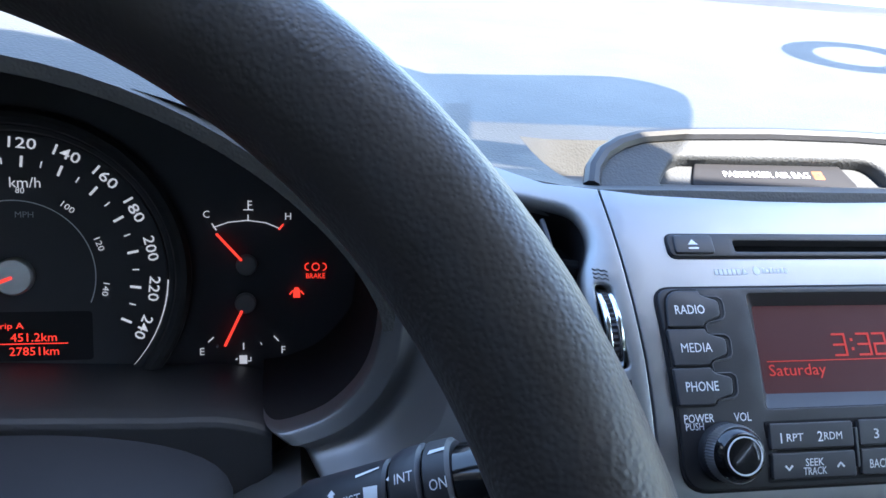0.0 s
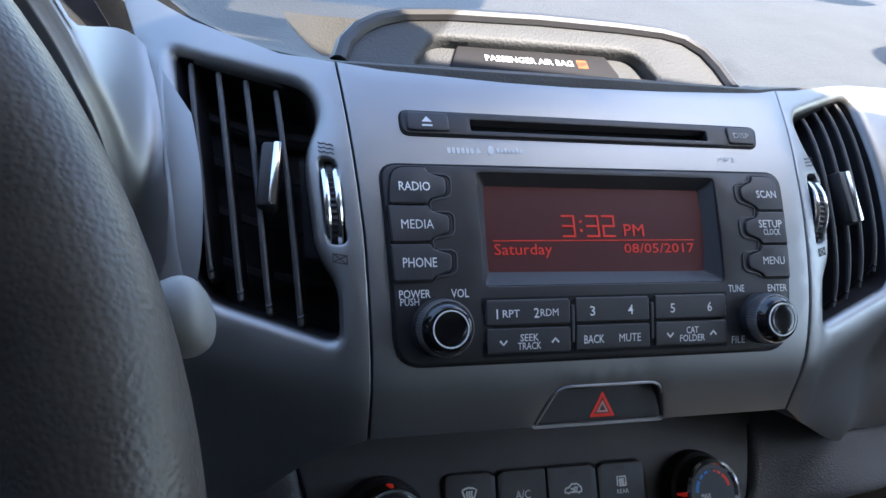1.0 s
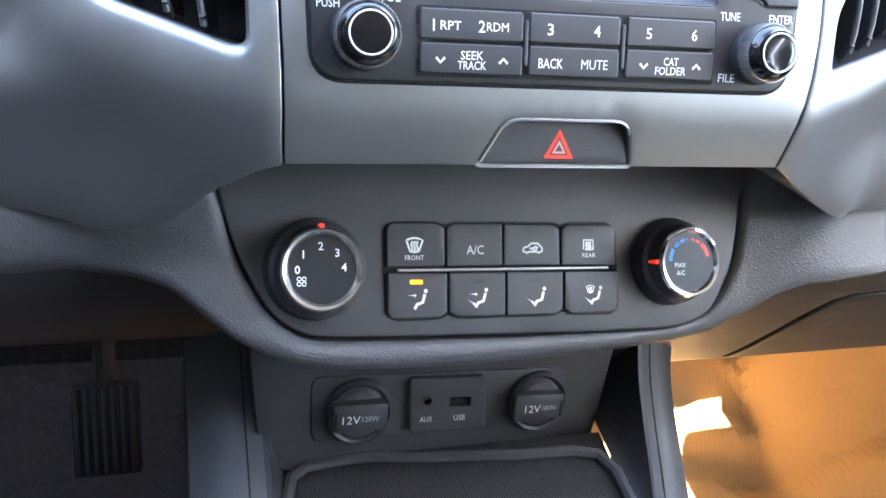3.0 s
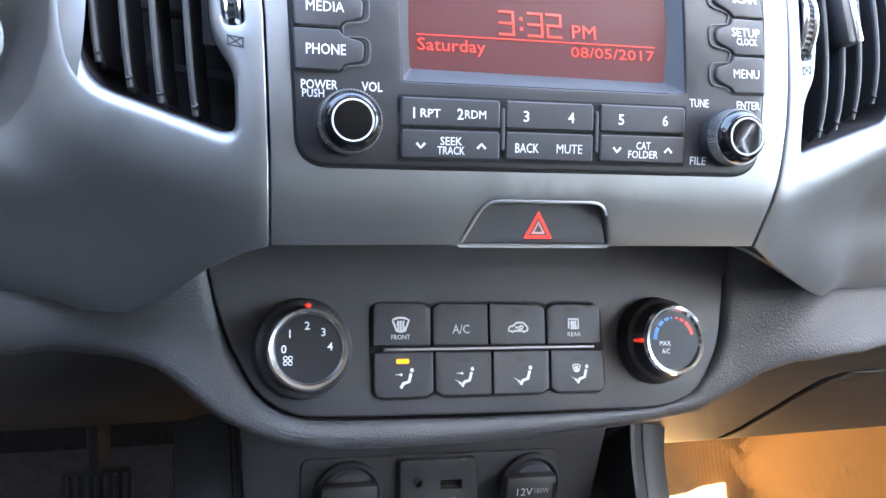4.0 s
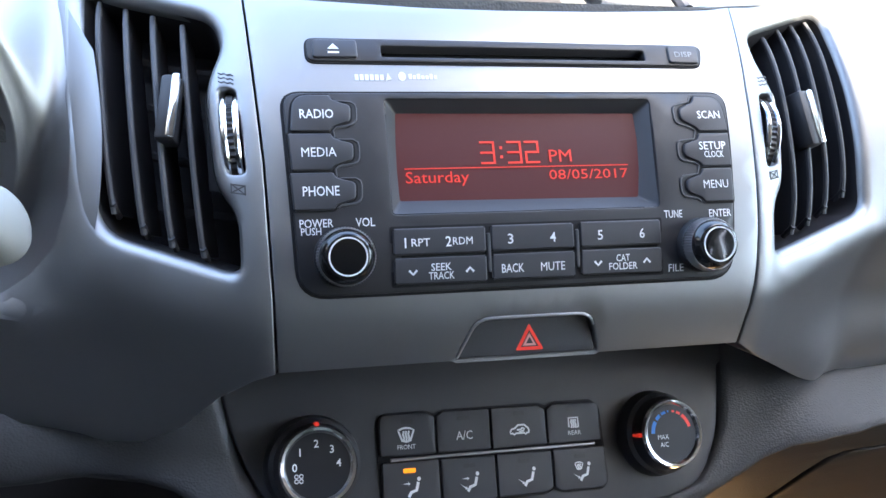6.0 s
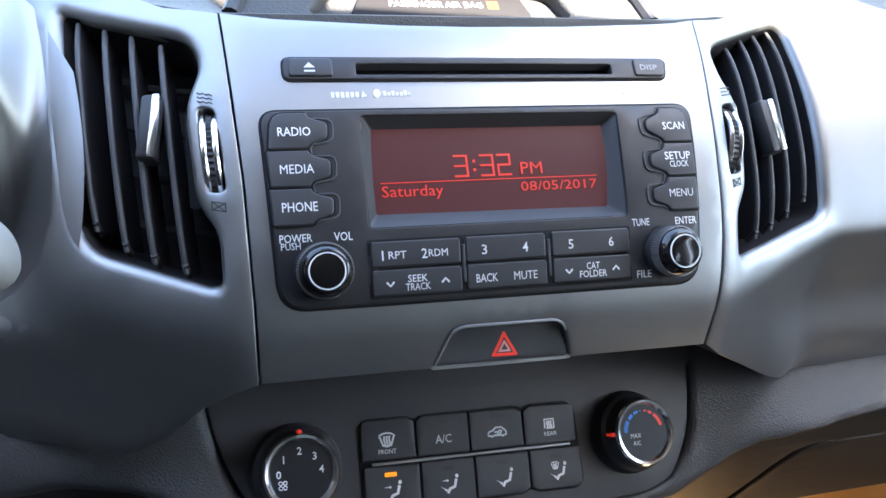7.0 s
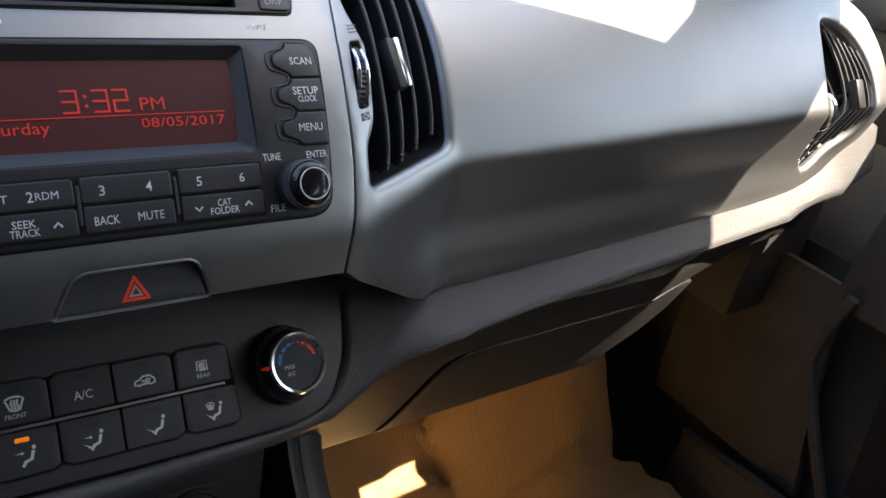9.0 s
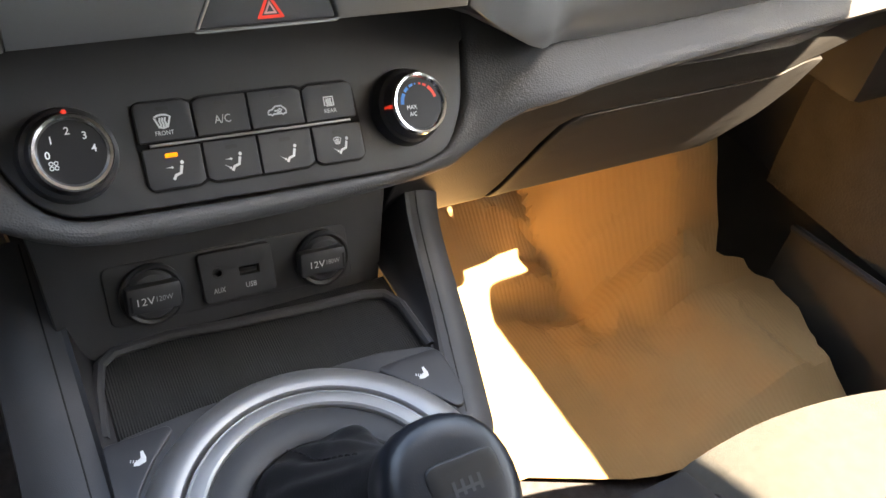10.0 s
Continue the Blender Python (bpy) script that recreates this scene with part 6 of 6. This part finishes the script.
for i in range(NR):
    a = 2 * math.pi * i / NR
    c = rim_pt(a)
    rd = (c - HUB).normalized()
    rows.append([bm.verts.new(c + 0.0163 * (math.cos(2 * math.pi * k / NS) * rd + 1.06 * math.sin(2 * math.pi * k / NS) * _ax)) for k in range(NS)])
for i in range(NR):
    p, q = rows[i], rows[(i + 1) % NR]
    for k in range(NS):
        bm.faces.new((p[k], p[(k + 1) % NS], q[(k + 1) % NS], q[k]))
bmesh.ops.recalc_face_normals(bm, faces=bm.faces[:])
piece("rim", bm, LEATHER, wheel, "grained black leather rim")
for a0 in (34, 146, 72, 108):
    # spokes point to both sides and down
    a = radians(a0)
    pts = [rim_pt(a, 0.050, -0.03), rim_pt(a, 0.10, -0.035), rim_pt(a, 0.135, -0.02), rim_pt(a, 0.168, -0.003)]
    piece("spoke", tube(pts, [0.028, 0.022, 0.017, 0.010], 12, squash=0.5), CHARCOAL, wheel)
M = Matrix(((_u.x, _v.x, _ax.x, HUB.x), (_u.y, _v.y, _ax.y, HUB.y), (_u.z, _v.z, _ax.z, HUB.z), (0, 0, 0, 1)))
piece("airbag_cover", lathe([(0.060, -0.090), (0.062, -0.070), (0.056, -0.052), (0.035, -0.044), (0.002, -0.042)], M, 40), BLACK, wheel)
column = thing("steering_column", "black plastic steering column shroud", "steering column", (-0.36, -0.05, 0.93))
piece("shroud", grid(lambda u, v: (-0.36 + 0.09 * math.cos(math.pi * (1 - u)), -0.10 + 0.12 * v, 0.913 - 0.003 * v + 0.042 * math.sin(math.pi * u) ** 0.6 - 0.02 * (1 - v)), 24, 10, 0.006), BLACK, column)
piece("lower_shroud", grid(lambda u, v: (-0.36 + 0.09 * math.cos(math.pi * (1 - u)), -0.10 + 0.12 * v, 0.911 - 0.003 * v - 0.09 * math.sin(math.pi * u) ** 0.6 - 0.02 * (1 - v)), 24, 10), BLACK, column)

stalk = thing("wiper_stalk", "black wiper stalk with white markings and grey tip", "wiper stalk", (-0.24, -0.08, 0.98))
_t = Vector((0.87, -0.25, 0.425)).normalized()
_tip = Vector((-0.1752, -0.0920, 1.0100))


def along(s):
    return _tip - _t * s


_c = Vector((0.93, -0.09, 0.37)).normalized()


def at_cap(s):
    return _tip - _c * s


piece("arm", tube([along(s) for s in (0.16, 0.125, 0.108, 0.098, 0.092, 0.086, 0.078, 0.074, 0.0490, 0.0480)], [0.0095, 0.0100, 0.0108, 0.0128, 0.0112, 0.0100, 0.0118, 0.0133, 0.0135, 0.0128], 30), BLACK, stalk)
piece("switch_ring", tube([along(s) for s in (0.0474, 0.0464, 0.0440, 0.0386, 0.0376)], [0.0128, 0.0142, 0.0149, 0.0150, 0.0138], 30), KEY, stalk)
piece("switch_ring", tube([along(s) for s in (0.0372, 0.0364, 0.0304, 0.0294)], [0.0138, 0.0148, 0.0146, 0.0134], 30), BLACK, stalk)
piece("collar", tube([along(0.0290), along(0.0280), at_cap(0.0150), at_cap(0.0052), at_cap(0.0045)], [0.0118, 0.0124, 0.0114, 0.0106, 0.0098], 30), GLOSSBLACK, stalk)
piece("gap_ring", tube([at_cap(s) for s in (0.0054, 0.0024)], [0.0088, 0.0088], 26), DEEP, stalk)
piece("tip", tube([at_cap(s) for s in (0.0036, 0.0030, 0.0006, -0.0012, -0.0028, -0.0041, -0.0051, -0.0058, -0.0062, -0.0064)], [0.0098, 0.0104, 0.0106, 0.0104, 0.0098, 0.0088, 0.0073, 0.0057, 0.0035, 0.0010], 32), mat("grey_plastic", (0.20, 0.195, 0.19), 0.48, 0, 0.05, 40, 0.05, 1800), stalk, "grey rounded tip")
_side = Vector((0, -0.75, 0.66)); _side = (_side - _t * _side.dot(_t)).normalized()
_w = _side.cross(_t)


def on_stalk(k, around, r=0.0106):
    p = along(k)
    n = (_side * math.cos(around) + _w * math.sin(around)).normalized()
    x = _t
    y = n.cross(x)
    o = p + n * r
    return Matrix(((x.x, y.x, n.x, o.x), (x.y, y.y, n.y, o.y), (x.z, y.z, n.z, o.z), (0, 0, 0, 1)))


for body, k, ar, w, r in (("MIST", 0.0584, 0.33, 0.0068, 0.0136), ("OFF", 0.0585, -0.01, 0.0052, 0.0136), ("INT", 0.0590, -0.30, 0.0044, 0.0136), ("LO", 0.0592, -0.60, 0.0036, 0.0136), ("FRONT", 0.0691, -0.12, 0.0068, 0.0136), ("INT", 0.0418, 0.46, 0.0052, 0.0151), ("ON", 0.0326, 0.20, 0.0048, 0.0148)):
    lettering(body, on_stalk(k, ar, r), 0.0031, w, "legend", LEGEND, stalk)


def ring_mark(corners, r, n=6):
    """A white block wrapped on the turned part; corners as (along, around), upper two first."""
    bm = bmesh.new()
    (a, b, c, d) = (Vector(p) for p in corners)
    rows = [[bm.verts.new(on_stalk(*p, r).translation) for p in (a.lerp(d, i / n), b.lerp(c, i / n))] for i in range(n + 1)]
    for p, q in zip(rows, rows[1:]):
        bm.faces.new((p[0], p[1], q[1], q[0]))
    piece("mark", bm, LEGEND, stalk)


# the widening wedge of the speed ring, the thin arc, the arrow and the dot
for c in (((0.0542, 0.53), (0.0500, 0.50), (0.0502, 0.08), (0.0540, 0.10)), ((0.0538, 0.06), (0.0503, 0.05), (0.0511, -0.32), (0.0530, -0.32)), ((0.0529, -0.37), (0.0511, -0.38), (0.0518, -0.74), (0.0527, -0.75)), ((0.0527, -0.80), (0.0520, -0.80), (0.0538, -1.30), (0.0540, -1.30)),
          ((0.0647, -0.11), (0.0635, -0.11), (0.0640, -0.52), (0.0646, -0.52)), ((0.0646, -0.52), (0.0640, -0.52), (0.0659, -1.18), (0.0661, -1.18)), ((0.0645, 0.54), (0.0630, 0.54), (0.0630, 0.40), (0.0645, 0.40)), ((0.0643, 0.29), (0.0632, 0.29), (0.0632, 0.18), (0.0643, 0.18)),
          ((0.0570, 0.90), (0.0500, 0.99), (0.0500, 0.93), (0.0568, 0.82)), ((0.0345, 0.92), (0.0302, 0.92), (0.0302, 0.84), (0.0350, 0.82))):
    ring_mark(c, 0.01365 if c[0][0] > 0.048 else 0.0149)
ring_mark(((0.0638, 0.66), (0.0637, 0.66), (0.0625, 0.54), (0.0650, 0.54)), 0.01365)
ring_mark(((0.0468, 0.52), (0.0460, 0.56), (0.0460, 0.46), (0.0468, 0.50)), 0.0149)
piece("mark", flat([ellipse(0, 0, 0.0014, 0.0011, 16)], lambda a, b, h=0.0, M=on_stalk(0.0636, 0.02, 0.0136): M @ Vector((a, b, h)), 0.0003), LEGEND, stalk)
piece("wiper_symbol", flat([stroke([(-0.005, -0.001)] + arc(0, -0.004, 0.0058, 145, 35, 8) + [(0.0046, -0.001), (0.0024, -0.0035), (-0.0024, -0.0035), (-0.005, -0.001)], 0.0006), stroke([(0, -0.0055), (0.0006, 0.0012)], 0.0006)], lambda a, b, h=0.0, M=on_stalk(0.0690, 0.20, 0.0136): M @ Vector((a, b, h)), 0.0003), LEGEND, stalk)

# ---- passenger footwell ----
paper = thing("paper_floor_mat", "crumpled brown kraft paper floor mat in the footwell", "paper mat", (0.45, 0.1, 0.40))
_rim = [(0.11, -0.03), (0.27, -0.036), (0.37, -0.082), (0.49, -0.118), (0.575, -0.150), (0.632, -0.135), (0.625, -0.101), (0.622, -0.065), (0.651, -0.011), (0.656, 0.035), (0.625, 0.066), (0.581, 0.077), (0.588, 0.094), (0.583, 0.120), (0.585, 0.149), (0.58, 0.20), (0.56, 0.30), (0.11, 0.33)]
# pressed folds: from, to, height, half width
FOLDS = [(0.339, 0.184, 0.429, 0.143, -0.012, 0.026), (0.429, 0.143, 0.558, 0.102, -0.016, 0.030), (0.661, 0.258, 0.529, 0.083, 0.022, 0.060), (0.430, 0.240, 0.535, 0.120, -0.024, 0.045), (0.360, 0.212, 0.545, 0.140, 0.012, 0.026),
         (0.36, 0.30, 0.467, 0.225, 0.018, 0.035), (0.33, 0.25, 0.405, 0.173, 0.007, 0.022), (0.34, 0.076, 0.405, 0.072, 0.005, 0.022), (0.515, 0.080, 0.58, 0.02, 0.010, 0.035),
         (0.52, 0.06, 0.60, -0.09, 0.009, 0.05), (0.38, 0.0, 0.52, -0.06, -0.006, 0.04), (0.22, 0.02, 0.34, -0.03, 0.006, 0.03), (0.585, 0.0, 0.60, -0.10, -0.012, 0.03), (0.40, 0.10, 0.47, 0.00, 0.004, 0.03)]


def paper_z(x, y):
    base = 0.374 + max(0.0, y - 0.16) * 0.55 + 1.2 * max(0.0, y - 0.22) ** 2
    kx = min(1.0, max(0.0, (x - 0.40) / 0.18))
    base += 0.085 * kx * min(1.0, max(0.0, (y + 0.22) / 0.14)) + 1.9 * max(0.0, y - 0.055) * min(1.0, max(0.0, (x - 0.44) / 0.10)) * 0.8
    cr = 0.004 * noise.noise(Vector((x * 9, y * 9, 3))) + (0.004 * min(1.0, max(0.0, (y - 0.05) / 0.1)) + 0.002) * (0.5 - abs(noise.noise(Vector((x * 10 + 3, y * 10, 7)))) * 2) + 0.002 * (0.5 - abs(noise.noise(Vector((x * 26, y * 26, 1)))) * 2) + 0.0012 * noise.noise(Vector((x * 40, y * 40, 0)))
    for x0, y0, x1, y1, am, w in FOLDS:
        dx, dy = x1 - x0, y1 - y0
        L = math.hypot(dx, dy)
        t = ((x - x0) * dx + (y - y0) * dy) / L / L
        d = abs((x - x0) * dy - (y - y0) * dx) / L
        e = 1.0 if 0 <= t <= 1 else max(0.0, 1 - (-t if t < 0 else t - 1) * L / 0.05)
        cr += am * e * max(0.0, 1 - d / w)
    return base + cr * min(1.0, max(0.12, (x - 0.33) / 0.09))


def paper_s(x, y, h=0.0):
    return Vector((x, y, paper_z(x, y) + h))


piece("sheet", plate(finer(_rim, 0.02), paper_s, 0.0, 0.0, 0.0012, step=0.0075), PAPER, paper, smooth=True, angle=0.16)

seat = thing("passenger_seat", "light grey fabric passenger seat cushion with dark side bolster", "car seat", (0.40, -0.45, 0.5))


def cushion(x0, x1, y0, y1, z0, z1, crown, n=20):
    def f(u, v):
        x = x0 + (x1 - x0) * u
        a = abs(2 * u - 1) ** 6
        back = max(0.0, x - 0.31) ** 2
        if v < 0.4:
            k = v / 0.4
            return (x, y1 - back - 0.03 * (1 - math.sin(k * 1.57)) - 0.015 * a, z0 + (z1 - 0.02 * a - z0) * math.sin(k * 1.57) ** 0.8)
        k = (v - 0.4) / 0.6
        return (x, y1 - back + (y0 - y1 + back) * k, z1 - 0.02 * a + crown * math.sin(math.pi * min(1.0, k * 1.2)) * (1 - a))
    return grid(f, n, 30, 0.01)


piece("cushion", cushion(0.245, 0.60, -0.75, -0.185, 0.50, 0.622, 0.012), FABRIC, seat, "light grey woven cushion")
piece("bolster", cushion(0.175, 0.247, -0.75, -0.195, 0.48, 0.628, 0.02), FABRICDARK, seat, "dark side bolster")
piece("bolster", cushion(0.598, 0.66, -0.75, -0.195, 0.48, 0.628, 0.02), FABRICDARK, seat, "dark side bolster")
piece("seam", tube([(0.247, -0.188, 0.60), (0.247, -0.21, 0.628), (0.247, -0.4, 0.634), (0.247, -0.7, 0.632)], 0.003, 6), FABRICDARK, seat)
piece("piping", tube([(0.25 + 0.345 * k / 24, -0.1855 - max(0.0, 0.345 * k / 24 - 0.06) ** 2 - 0.015 * abs(2 * k / 24 - 1) ** 6, 0.6245 - 0.02 * abs(2 * k / 24 - 1) ** 6) for k in range(25)], 0.0024, 8), mat("pale_cord", (0.45, 0.43, 0.39), 0.8, 0, 0.3, 900), seat, "pale twisted cord along the cushion edge")
piece("backrest", box(0.20, 0.64, -0.86, -0.74, 0.60, 1.22, 0.05), FABRIC, seat)
piece("seat_base", box(0.20, 0.63, -0.74, -0.24, 0.36, 0.50, 0.02), TRIM, seat)
# Unseen seat, made dark so that the silver panels mirror less light.
driver = thing("driver_seat", "unseen driver seat in dark fabric that dims reflections", "car seat", (-0.38, -0.6, 0.5))
piece("cushion", cushion(-0.60, -0.14, -0.85, -0.36, 0.48, 0.60, 0.012), FABRICDARK, driver)
piece("backrest", box(-0.62, -0.12, -0.80, -0.66, 0.56, 1.24, 0.06), FABRICDARK, driver)
piece("headrest", box(-0.50, -0.24, -0.80, -0.70, 1.26, 1.42, 0.04), FABRICDARK, driver)
piece("seat_base", box(-0.60, -0.17, -0.84, -0.46, 0.36, 0.50, 0.02), TRIM, driver)
